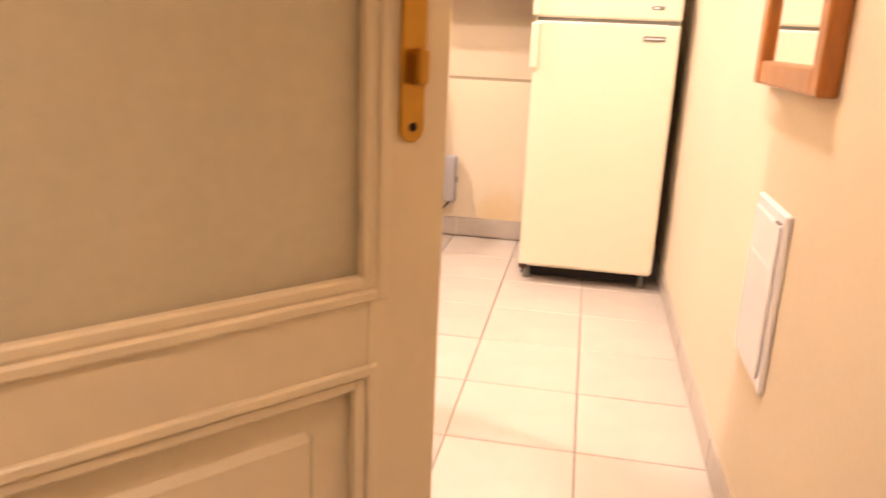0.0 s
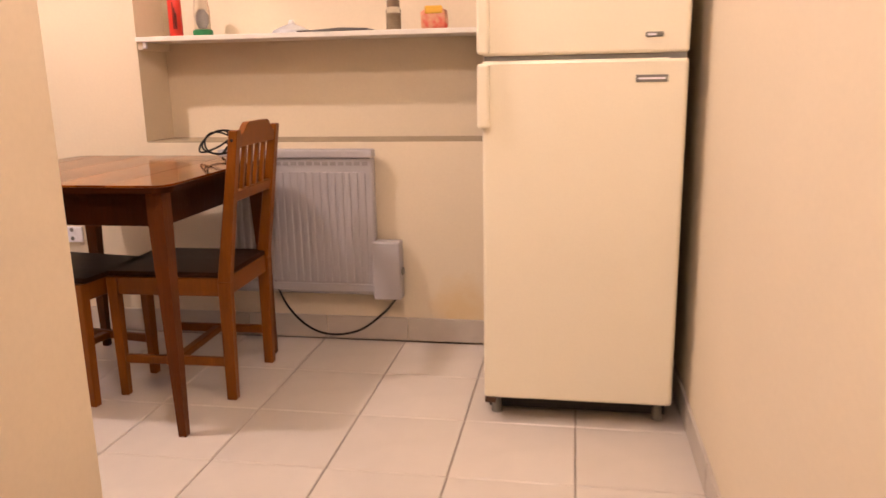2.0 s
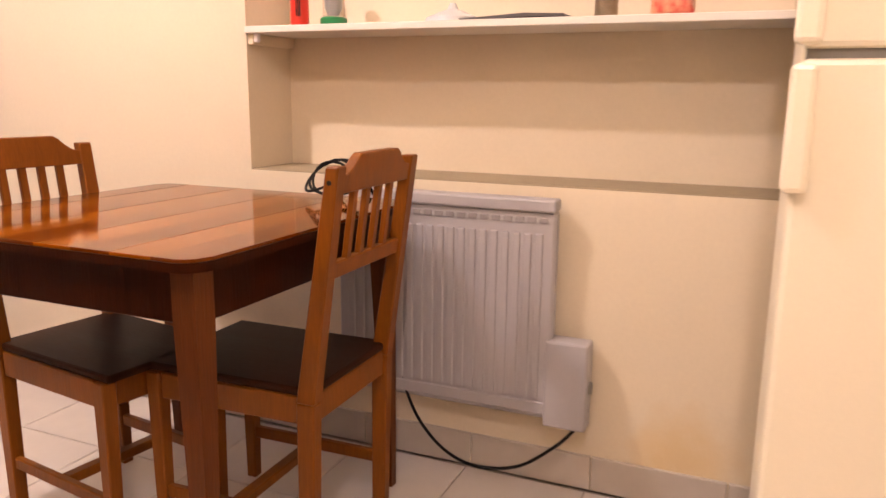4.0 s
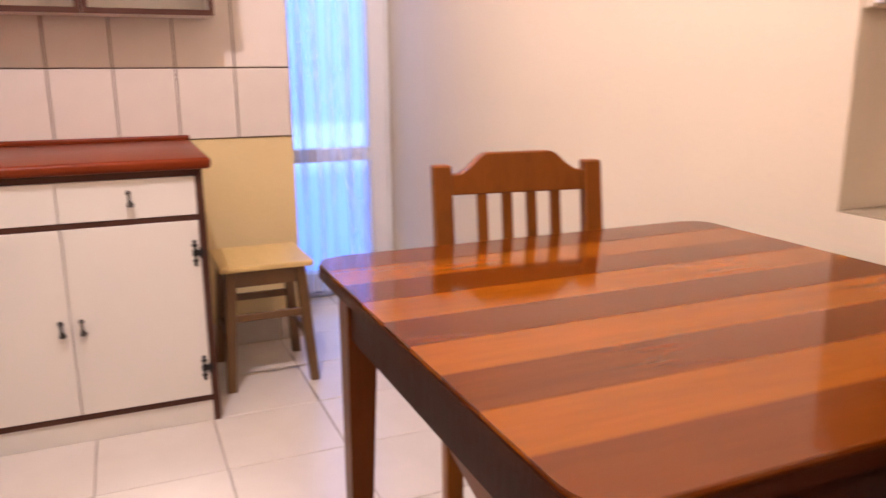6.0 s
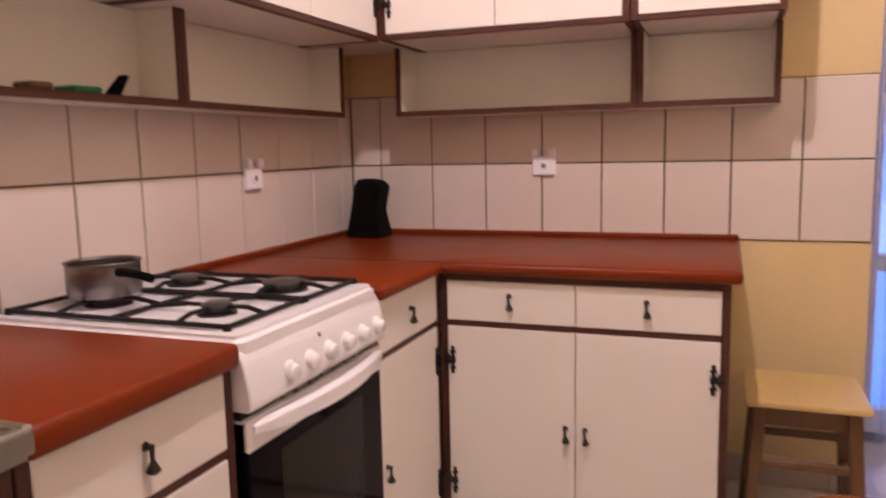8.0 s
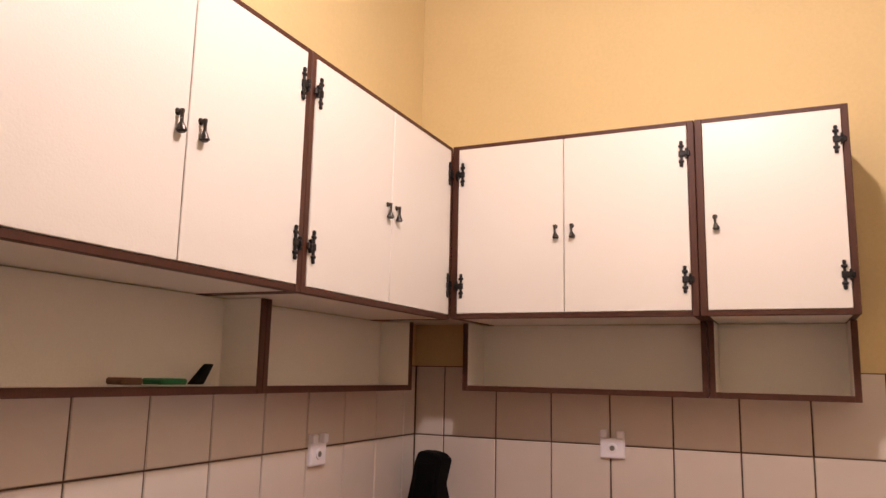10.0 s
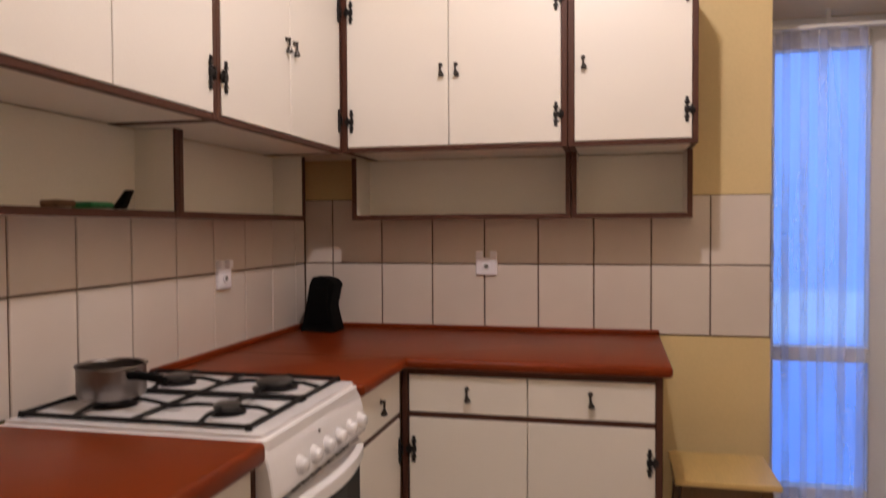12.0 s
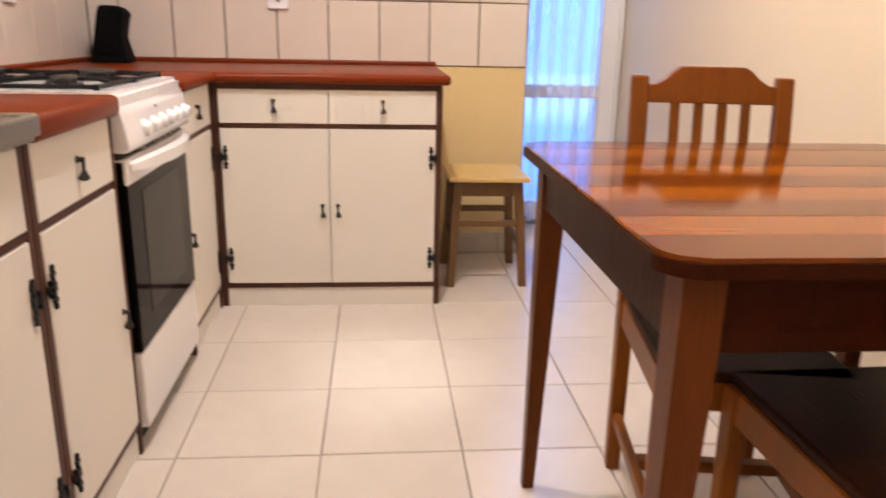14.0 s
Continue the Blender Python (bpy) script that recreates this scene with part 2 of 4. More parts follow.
def box(x0, x1, y0, y1, z0, z1, bevel=0.0, seg=1, bm=None):
    """A block between the given planes, added to bm if there is one; its edges rounded by bevel."""
    bm = bm or bmesh.new()
    made = bmesh.ops.create_cube(bm, size=1)["verts"]
    for v in made:
        v.co = Vector((x0 + (v.co.x + 0.5) * (x1 - x0), y0 + (v.co.y + 0.5) * (y1 - y0), z0 + (v.co.z + 0.5) * (z1 - z0)))
    if bevel:
        edges = list({e for v in made for e in v.link_edges})
        bmesh.ops.bevel(bm, geom=edges, offset=bevel, segments=seg, affect="EDGES", profile=0.5)
    return bm


def rod(a, b, r0, r1=None, sides=12, bm=None):
    """A round bar from a to b, tapering from r0 to r1."""
    bm = bm or bmesh.new()
    a, b = Vector(a), Vector(b)
    turn = (b - a).to_track_quat("Z", "Y").to_matrix().to_4x4()
    m = Matrix.Translation((a + b) / 2) @ turn
    bmesh.ops.create_cone(bm, cap_ends=True, segments=sides, radius1=r0, radius2=r0 if r1 is None else r1, depth=(b - a).length, matrix=m)
    return bm


def bar(a, b, w0, w1, d0=None, d1=None, bevel=0.003, bm=None):
    """A square bar from a (w0 by d0) up to b (w1 by d1), for tapered and slanting legs; its ends lie level."""
    bm = bm or bmesh.new()
    d0, d1 = d0 or w0, d1 or w1
    vs = []
    for p, w, d in ((a, w0, d0), (b, w1, d1)):
        for sx, sy in ((-1, -1), (1, -1), (1, 1), (-1, 1)):
            vs.append(bm.verts.new((p[0] + sx * w / 2, p[1] + sy * d / 2, p[2])))
    fs = [(3, 2, 1, 0), (4, 5, 6, 7), (0, 1, 5, 4), (1, 2, 6, 5), (2, 3, 7, 6), (3, 0, 4, 7)]
    for f in fs:
        bm.faces.new([vs[i] for i in f])
    if bevel:
        bmesh.ops.bevel(bm, geom=list({e for v in vs for e in v.link_edges}), offset=bevel, segments=1, affect="EDGES")
    return bm


def prism(outline, axis, lo, hi, bevel=0.0, bm=None):
    """A flat outline pushed from lo to hi along an axis. The outline lies in the other two axes, in the order xyz."""
    bm = bm or bmesh.new()
    i = "xyz".index(axis)

    def place(p, h):
        q = list(p)
        q.insert(i, h)
        return q
    low, high = [bm.verts.new(place(p, lo)) for p in outline], [bm.verts.new(place(p, hi)) for p in outline]
    bm.faces.new(low)
    bm.faces.new(high)
    k = len(outline)
    for j in range(k):
        bm.faces.new((low[j], low[(j + 1) % k], high[(j + 1) % k], high[j]))
    bmesh.ops.recalc_face_normals(bm, faces=bm.faces)
    if bevel:
        bmesh.ops.bevel(bm, geom=[e for e in bm.edges], offset=bevel, segments=1, affect="EDGES")
    return bm


def lathe(profile, at=(0, 0, 0), sides=24, bm=None):
    """A turned body: (radius, height) pairs spun round the upright through at."""
    bm = bm or bmesh.new()
    rings = [[bm.verts.new((at[0] + r * math.cos(2 * math.pi * k / sides), at[1] + r * math.sin(2 * math.pi * k / sides), at[2] + z)) for k in range(sides)] for r, z in profile]
    for p, q in zip(rings, rings[1:]):
        for k in range(sides):
            bm.faces.new((p[k], p[(k + 1) % sides], q[(k + 1) % sides], q[k]))
    if profile[0][0] > 1e-4:
        bm.faces.new(rings[0][::-1])
    if profile[-1][0] > 1e-4:
        bm.faces.new(rings[-1])
    return bm


def tube(points, r, sides=8, bm=None, closed=False):
    """A round wire along smooth points."""
    bm = bm or bmesh.new()
    pts = [Vector(p) for p in points]
    rings, side = [], None
    for k, p in enumerate(pts):
        d = (pts[min(k + 1, len(pts) - 1)] - pts[max(k - 1, 0)]).normalized()
        if side is None:
            side = d.orthogonal().normalized()
        side = (side - d * side.dot(d)).normalized()
        up = d.cross(side)
        rings.append([bm.verts.new(p + r * (math.cos(2 * math.pi * j / sides) * side + math.sin(2 * math.pi * j / sides) * up)) for j in range(sides)])
    for p, q in zip(rings, rings[1:]):
        for j in range(sides):
            bm.faces.new((p[j], p[(j + 1) % sides], q[(j + 1) % sides], q[j]))
    bm.faces.new(rings[0][::-1])
    bm.faces.new(rings[-1])
    return bm


def smooth_path(points, steps=8):
    """Catmull-Rom points through the given ones."""
    p = [Vector(q) for q in points]
    p = [2 * p[0] - p[1], *p, 2 * p[-1] - p[-2]]
    out = []
    for a, b, c, d in zip(p, p[1:], p[2:], p[3:]):
        for k in range(steps):
            t = k / steps
            out.append(0.5 * (2 * b + (c - a) * t + (2 * a - 5 * b + 4 * c - d) * t * t + (3 * b - a - 3 * c + d) * t ** 3))
    return out + [p[-2]]


def mesh_of(bm, name, material, round_off=False):
    bmesh.ops.recalc_face_normals(bm, faces=bm.faces)
    data = bpy.data.meshes.new(name)
    bm.to_mesh(data)
    bm.free()
    data.materials.append(material)
    if round_off:
        data.polygons.foreach_set("use_smooth", [True] * len(data.polygons))
        data.set_sharp_from_angle(angle=radians(40))
    return data


def thing(name, at, label, category, group=""):
    ob = new(name)
    ob.location = at
    ob.empty_display_size = 0.05
    return tagged(ob, label, category, group)


BASE = {}


def part(name, bm, material, parent, label="", round_off=False):
    """Links bm, given in the world's metres, as one mesh under a thing or under a part."""
    origin = Vector((0, 0, 0))
    up = parent
    while up is not None:
        origin += up.location
        up = up.parent
    bmesh.ops.translate(bm, verts=bm.verts, vec=-origin)
    ob = new(name, mesh_of(bm, name, material, round_off))
    ob.parent = parent
    return tagged(ob, label)


def single(name, bm, material, label, category, at=(0, 0, 0), group="", round_off=False, kind=""):
    """One mesh that is a whole thing, or a piece of the setting."""
    bmesh.ops.translate(bm, verts=bm.verts, vec=-Vector(at))
    ob = new(name, mesh_of(bm, name, material, round_off))
    ob.location = at
    return tagged(ob, label, category, group, kind)


def setting(name, bm, material, label):
    return single(name, bm, material, label, "", kind="structure")


# ---- the shell of the place ----
EAST, NORTH, WEST, SOUTH, HIGH = 0.325, 1.012, -3.636, -1.338, 2.86
TILE = 0.333
slab = box(-4.36, EAST + 0.15, SOUTH - 0.2, NORTH + 0.4, -0.12, -0.004)
box(-0.99, EAST + 0.15, -4.6, SOUTH - 0.2, -0.12, -0.004, bm=slab)
floor = setting("floor", slab, GROUT, "cream glazed floor tiles in dark joints")
slab = box(-4.36, EAST + 0.15, SOUTH - 0.2, NORTH + 0.4, HIGH, HIGH + 0.12)
box(-0.99, EAST + 0.15, -4.6, SOUTH - 0.2, HIGH, HIGH + 0.12, bm=slab)
setting("ceiling", slab, CEILING, "plain pale painted ceiling")
setting("wall_east", box(EAST, EAST + 0.15, -4.6, NORTH + 0.45, 0, HIGH), CREAM, "plain cream plaster wall")
# the north wall has a deep niche with a shelf
NICHE_LEFT, NICHE_BACK, NICHE_LOW, NICHE_HIGH = -1.698, 1.225, 0.79, 2.2
north = box(-4.36, NICHE_LEFT, NORTH, NORTH + 0.4, 0, HIGH)
box(NICHE_LEFT, EAST, NORTH, NORTH + 0.4, 0, NICHE_LOW, bm=north)
box(NICHE_LEFT, EAST, NICHE_BACK, NORTH + 0.4, NICHE_LOW, HIGH, bm=north)
box(NICHE_LEFT, EAST, NORTH, NICHE_BACK, NICHE_HIGH, HIGH, bm=north)
wall_north = setting("wall_north", north, STAINED, "cream plaster wall with a deep shelved niche")
# thin ledge strip, browner and darker than the wall plaster
setting("ledge", box(NICHE_LEFT + 0.002, EAST - 0.002, NORTH + 0.004, NICHE_BACK - 0.002, NICHE_LOW, NICHE_LOW + 0.004), NICHE_EDGE, "bare brown ledge of the niche")
REVEAL = 0.424
wall_west = setting("wall_west", box(-4.36, WEST, SOUTH - 0.2, REVEAL, 0, HIGH), YELLOW, "pale yellow wall above tiles")
wall_south = setting("wall_south", box(WEST, -0.99, SOUTH - 0.2, SOUTH, 0, HIGH), YELLOW, "pale yellow wall above tiles")
HALL = -0.84
setting("wall_hall", box(-0.99, HALL, -4.6, -0.672, 0, HIGH, 0.006), CREAM, "cream plaster wall that divides hall and kitchen")
# doorway into the hall
DOOR_LEFT, DOOR_RIGHT, DOOR_Y = -0.715, 0.165, -2.67
setting("wall_doorway_left", box(HALL, DOOR_LEFT - 0.03, DOOR_Y - 0.16, DOOR_Y, 0, HIGH), CREAM, "cream wall beside the doorway")
setting("wall_doorway_right", box(DOOR_RIGHT + 0.03, EAST, DOOR_Y - 0.16, DOOR_Y, 0, HIGH), CREAM, "cream wall beside the doorway")
setting("wall_doorway_top", box(DOOR_LEFT - 0.03, DOOR_RIGHT + 0.03, DOOR_Y - 0.16, DOOR_Y, 2.08, HIGH), CREAM, "cream wall above the doorway")
setting("door_lining_left", box(DOOR_LEFT - 0.03, DOOR_LEFT, DOOR_Y - 0.17, DOOR_Y + 0.01, 0, 2.05, 0.003), DOOR_PAINT, "cream painted door lining")
setting("door_lining_right", box(DOOR_RIGHT, DOOR_RIGHT + 0.03, DOOR_Y - 0.17, DOOR_Y + 0.01, 0, 2.05, 0.003), DOOR_PAINT, "cream painted door lining")
setting("door_lining_top", box(DOOR_LEFT - 0.03, DOOR_RIGHT + 0.03, DOOR_Y - 0.17, DOOR_Y + 0.01, 2.05, 2.08, 0.003), DOOR_PAINT, "cream painted door lining")
setting("wall_back", box(-0.99, EAST + 0.15, -4.75, -4.6, 0, HIGH), CREAM, "plain cream wall of the hall")
# balcony doorway: lintel, then the outer wall
LINTEL = -3.86
setting("wall_lintel", box(-4.36, LINTEL, REVEAL, NORTH, 2.06, HIGH), CREAM, "cream plaster above the balcony door")
setting("wall_outer_south", box(-4.36, -4.24, REVEAL, 0.47, 0, 2.06), CREAM, "narrow cream jamb of the balcony door")

# ---- hall: door, mirror, wall panel ----


def panelled_door():
    door = thing("hall_door", (0, 0, 0), "open cream painted door with a frosted glass panel and brass handle", "door")
    w, t, g = 0.814, 0.042, 0.089
    part("lock_stile", box(w - g, w, 0, t, 0.012, 2.03, 0.003), DOOR_PAINT, door)
    part("hinge_stile", box(0, g, 0, t, 0.012, 2.03, 0.003), DOOR_PAINT, door)
    part("lock_rail", box(g, w - g, 0, t, 0.680, 0.776, 0), DOOR_PAINT, door)
    part("top_rail", box(g, w - g, 0, t, 1.93, 2.03, 0), DOOR_PAINT, door)
    part("bottom_rail", box(g, w - g, 0, t, 0.012, 0.17, 0), DOOR_PAINT, door)
    part("glass_panel", box(g, w - g, 0.017, 0.023, 0.771, 1.935), FROSTED, door, "mottled frosted glass pane")
    field = box(g, w - g, 0.016, 0.028, 0.165, 0.69)
    box(g + 0.05, w - g - 0.05, 0.008, 0.034, 0.22, 0.632, 0.007, bm=field)
    part("lower_panel", field, DOOR_PAINT, door)

    def moulding(x0, x1, z0, z1):
        bm = bmesh.new()
        for inset, proud, wide in ((-0.020, -0.005, 0.011), (-0.008, -0.001, 0.012)):
            a, b, c, d = x0 + inset, x1 - inset, z0 + inset, z1 - inset
            box(a, a + wide, proud, 0.012, c, d, 0.002, bm=bm)
            box(b - wide, b, proud, 0.012, c, d, 0.002, bm=bm)
            box(a + wide, b - wide, proud, 0.012, c, c + wide, 0.002, bm=bm)
            box(a + wide, b - wide, proud, 0.012, d - wide, d, 0.002, bm=bm)
        return bm
    part("glass_moulding", moulding(g, w - g, 0.776, 1.93), DOOR_PAINT, door, "stepped cream moulding")
    part("panel_moulding", moulding(g + 0.008, w - g - 0.008, 0.178, 0.672), DOOR_PAINT, door)
    # long plate with round ends, snib knob, keyhole and lever
    cx, r = w - 0.046, 0.0134
    arc = [(cx + r * math.cos(a), 0.914 + r * math.sin(a)) for a in [math.pi + math.pi * k / 10 for k in range(11)]]
    arc += [(cx + r * math.cos(a), 1.10 + r * math.sin(a)) for a in [math.pi * k / 10 for k in range(11)]]
    plate = part("lock_plate", prism(arc, "y", -0.005, 0.0, 0.0012), BRASS, door, "worn brass lock plate")
    part("keyhole", rod((cx, -0.0056, 0.915), (cx, -0.004, 0.915), 0.0042), IRON, plate)
    part("snib_knob", box(cx - 0.0055, cx + 0.0055, -0.022, -0.004, 0.952, 0.984, 0.005, 2), BRASS, plate)
    lever = rod((cx, -0.045, 1.041), (cx, -0.004, 1.041), 0.008)
    box(cx - 0.092, cx + 0.010, -0.052, -0.037, 1.033, 1.050, 0.007, 2, bm=lever)
    part("door_handle", lever, BRASS, door, "worn brass lever handle", True)
    part("edge_plate", box(w - 0.001, w + 0.0015, 0.012, 0.030, 0.88, 1.09), IRON, door)
    for z in (0.25, 1.8):
        part("door_hinge", rod((-0.006, 0.045, z), (-0.006, 0.045, z + 0.1), 0.007), BRASS, door)
    door.matrix_basis = pose(-0.696, -2.643, 0, 0, 0, 50.2)


panelled_door()


def wall_mirror():
    y0, y1, z0, z1, wide = -1.466, -0.992, 0.926, 1.60, 0.047
    m = thing("wall_mirror", (EAST, (y0 + y1) / 2, z0), "rectangular mirror in a golden brown wooden frame on the wall", "mirror")
    f0 = EAST - 0.032
    part("frame_bottom", box(f0, EAST, y0 + wide, y1 - wide, z0, z0 + wide, 0.006, 2), FRAME_WOOD, m)
    part("frame_top", box(f0, EAST, y0 + wide, y1 - wide, z1 - wide, z1, 0.006, 2), FRAME_WOOD, m)
    part("frame_side", box(f0 - 0.002, EAST, y0, y0 + wide, z0, z1, 0.006, 2), FRAME_WOOD, m)
    part("frame_side", box(f0 - 0.002, EAST, y1 - wide, y1, z0, z1, 0.006, 2), FRAME_WOOD, m)
    part("glass", box(EAST - 0.02, EAST - 0.008, y0 + wide - 0.004, y1 - wide + 0.004, z0 + wide - 0.004, z1 - wide + 0.004), MIRROR, m, "silvered mirror glass")


wall_mirror()


def wall_panel():
    y0, y1, z0, z1 = -1.345, -1.108, 0.372, 0.716
    m = thing("access_panel", (EAST, (y0 + y1) / 2, z0), "white plastic access panel with a hinged cover on the wall", "panel")
    part("frame", box(EAST - 0.012, EAST, y0, y1, z0, z1, 0.004), PLASTIC, m)
    part("cover", box(EAST - 0.019, EAST - 0.012, y0 + 0.018, y1 - 0.018, z0 + 0.022, z1 - 0.022, 0.005, 2), PLASTIC, m)
    part("latch", box(EAST - 0.0185, EAST - 0.0125, y0 + 0.024, y0 + 0.05, z1 - 0.023, z1 - 0.0195), GREY, m, "small dark latch slots")
    part("rib", box(EAST - 0.0205, EAST - 0.0185, y0 + 0.03, y1 - 0.03, 0.592, 0.608, 0.0005), PLASTIC, m)


wall_panel()

# ---- north side: fridge, radiator, shelf ----


def fridge():
    x0, x1, y0, y1 = -0.273, 0.272, 0.335, 0.93
    f = thing("fridge", (0, 0.6, 0), "tall cream white two-door fridge freezer in the corner", "fridge")
    part("body", box(x0, x1, y0 + 0.045, y1, 0.062, 1.46, 0.008, 2), FRIDGE, f)
    lower = part("fridge_door", box(x0, x1, y0, y0 + 0.04, 0.080, 1.065, 0.009, 2), FRIDGE, f)
    upper = part("freezer_door", box(x0, x1, y0, y0 + 0.04, 1.078, 1.455, 0.009, 2), FRIDGE, f)
    part("door_seal", box(x0 + 0.006, x1 - 0.006, y0 + 0.01, y0 + 0.046, 1.058, 1.082), GREY, f, "dark door seal")
    part("door_seal", box(x0 + 0.008, x1 - 0.008, y0 + 0.039, y0 + 0.047, 0.10, 1.06), GREY, f)
    for p, a, b in ((lower, 0.885, 1.058), (upper, 1.083, 1.245)):
        part("handle", box(x0 - 0.012, x0 + 0.022, y0 - 0.022, y0 + 0.012, a, b, 0.008, 2), FRIDGE, p, "moulded cream edge handle")
    part("badge", box(0.138, 0.220, y0 - 0.003, y0 + 0.001, 1.003, 1.022, 0.001), GREY, lower, "small dark name plate")
    part("badge_bar", box(0.144, 0.214, y0 - 0.0038, y0 - 0.0028, 1.010, 1.015), PLASTIC, lower)
    part("badge", box(0.158, 0.204, y0 - 0.003, y0 + 0.001, 1.118, 1.131, 0.003), GREY, upper, "small oval badge")
    part("badge_bar", box(0.164, 0.186, y0 - 0.0038, y0 - 0.0028, 1.1215, 1.1275), PLASTIC, upper)
    # added black block that stands for the shade between the feet
    part("base", box(x0 + 0.006, x1 - 0.006, y0 + 0.095, y1 - 0.02, 0.012, 0.075), RUBBER, f, "dark block for the shade under the fridge")
    for x in (x0 + 0.03, x1 - 0.03):
        part("foot", rod((x, y0 + 0.085, 0.0), (x, y0 + 0.085, 0.07), 0.017, 0.011), GREY, f, "adjustable foot")
        part("foot", rod((x, y1 - 0.06, 0.0), (x, y1 - 0.06, 0.07), 0.016, 0.011), GREY, f)
    part("rusty_hinge", box(x0 + 0.002, x0 + 0.034, y0 + 0.004, y0 + 0.05, 0.062, 0.0795, 0.002), RUST, f, "rusty bottom hinge plate")
    part("hinge", box(x1 - 0.05, x1 - 0.008, y0 + 0.004, y0 + 0.05, 1.0625, 1.0785), GREY, f)


fridge()


def radiator():
    x0, x1, z0, z1, y = -1.365, -0.758, 0.205, 0.768, 0.935
    r = thing("panel_heater", ((x0 + x1) / 2, NORTH, z0), "grey-white ribbed electric panel radiator on the wall", "radiator")
    part("back_panel", box(x0, x1, y + 0.012, y + 0.05, z0, z1 - 0.03, 0.006), RADIATOR, r)
    n = 19
    step = (x1 - x0 - 0.05) / n
    for k in range(n):
        a = x0 + 0.025 + k * step
        part("rib", box(a + step * 0.16, a + step * 0.84, y + 0.0075, y + 0.016, z0 + 0.05, z1 - 0.085, 0.004, 3), RADIATOR, r)
    part("front_margin", box(x0, x1, y + 0.006, y + 0.013, z0 + 0.012, z0 + 0.045, 0.003), RADIATOR, r)
    part("top_grille", box(x0 - 0.002, x1 + 0.002, y + 0.002, y + 0.052, z1 - 0.032, z1, 0.006, 2), RADIATOR, r, "folded top grille")
    for k in range(18):
        a = x0 + 0.04 + k * 0.031
        part("vent_slot", box(a, a + 0.022, y + 0.0085, y + 0.0125, z1 - 0.060, z1 - 0.046, 0.001), VENT, r)
    c = part("control_box", box(x1 - 0.012, -0.662, y + 0.0, y + 0.06, 0.19, 0.418, 0.006, 2), RADIATOR, r, "grey plastic control box")
    part("dial", rod((-0.664, y + 0.03, 0.30), (-0.655, y + 0.03, 0.30), 0.016), GREY, c)
    for x in (x0 + 0.08, x1 - 0.08):
        part("bracket", box(x, x + 0.03, y + 0.048, NORTH, z0 + 0.1, z1 - 0.1), GREY, r)


radiator()
single("heater_cable", tube(smooth_path([(-0.685, 0.965, 0.192), (-0.74, 0.955, 0.13), (-0.84, 0.94, 0.06), (-0.97, 0.935, 0.045), (-1.08, 0.94, 0.10), (-1.16, 0.95, 0.22), (-1.20, 0.955, 0.45), (-1.24, 0.955, 0.70), (-1.27, 0.90, 0.80), (-1.30, 0.84, 0.7625)], 10), 0.0045),
       CABLE, "black rubber cable hanging in a loop below the heater", "cable", round_off=True)
loop = []
for k in range(60):
    a = 2 * math.pi * k / 20
    s = 0.046 + 0.013 * math.sin(k * 0.33)
    loop.append((-1.31 + s * 1.25 * math.cos(a) + 0.004 * k / 10, 0.79 + 0.05 * math.sin(a), 0.804 + s * 0.78 * math.sin(a + 0.6 * math.sin(k * 0.105))))
single("cable_coil", tube(loop, 0.0034), CABLE, "coil of black cable lying on the table", "cable", round_off=True)

shelf = thing("niche_shelf", (-0.68, 1.11, 1.177), "long white board shelf in the wall niche", "shelf")
part("board", box(NICHE_LEFT + 0.002, EAST - 0.002, NORTH - 0.012, NICHE_BACK - 0.002, 1.177, 1.196, 0.002), LAMINATE, shelf)
part("batten", box(NICHE_LEFT + 0.001, NICHE_LEFT + 0.021, NORTH + 0.004, NICHE_BACK - 0.004, 1.147, 1.177, 0.002), CREAM, shelf)
part("bracket", box(NICHE_LEFT + 0.022, NICHE_LEFT + 0.035, NORTH + 0.003, NORTH + 0.02, 1.153, 1.177, 0.002), PLASTIC, shelf)
SH = 1.196


def spray_can():
    x, y = -1.575, 1.10
    c = thing("spray_can", (x, y, SH), "red spray can with dark lettering on the shelf", "can")
    part("body", lathe([(0.024, 0), (0.026, 0.004), (0.026, 0.175), (0.019, 0.19)], (x, y, SH)), RED, c, round_off=True)
    part("cap", lathe([(0.018, 0.188), (0.018, 0.225), (0.012, 0.232)], (x, y, SH)), RED, c, round_off=True)
    for k in range(3):
        part("label_bar", box(x + 0.004 + 0.006 * k, x + 0.007 + 0.006 * k, y - 0.0265, y - 0.024, SH + 0.03, SH + 0.13 - 0.02 * k), IRON, c, "dark unreadable lettering")


spray_can()


def freshener():
    x, y = -1.462, 1.10
    c = thing("air_freshener", (x, y, SH), "clear air freshener with a green base on the shelf", "freshener")
    part("base", lathe([(0.036, 0), (0.038, 0.004), (0.038, 0.022), (0.033, 0.026)], (x, y, SH)), GREEN, c, "green plastic base", True)
    part("dome", lathe([(0.030, 0.024), (0.031, 0.10), (0.022, 0.15), (0.008, 0.16)], (x, y, SH)), JAR_GLASS, c, "clear plastic dome", True)
    part("gel", lathe([(0.010, 0.03), (0.017, 0.05), (0.018, 0.08), (0.008, 0.10)], (x, y, SH), 16), BLUE_GREY, c, round_off=True)


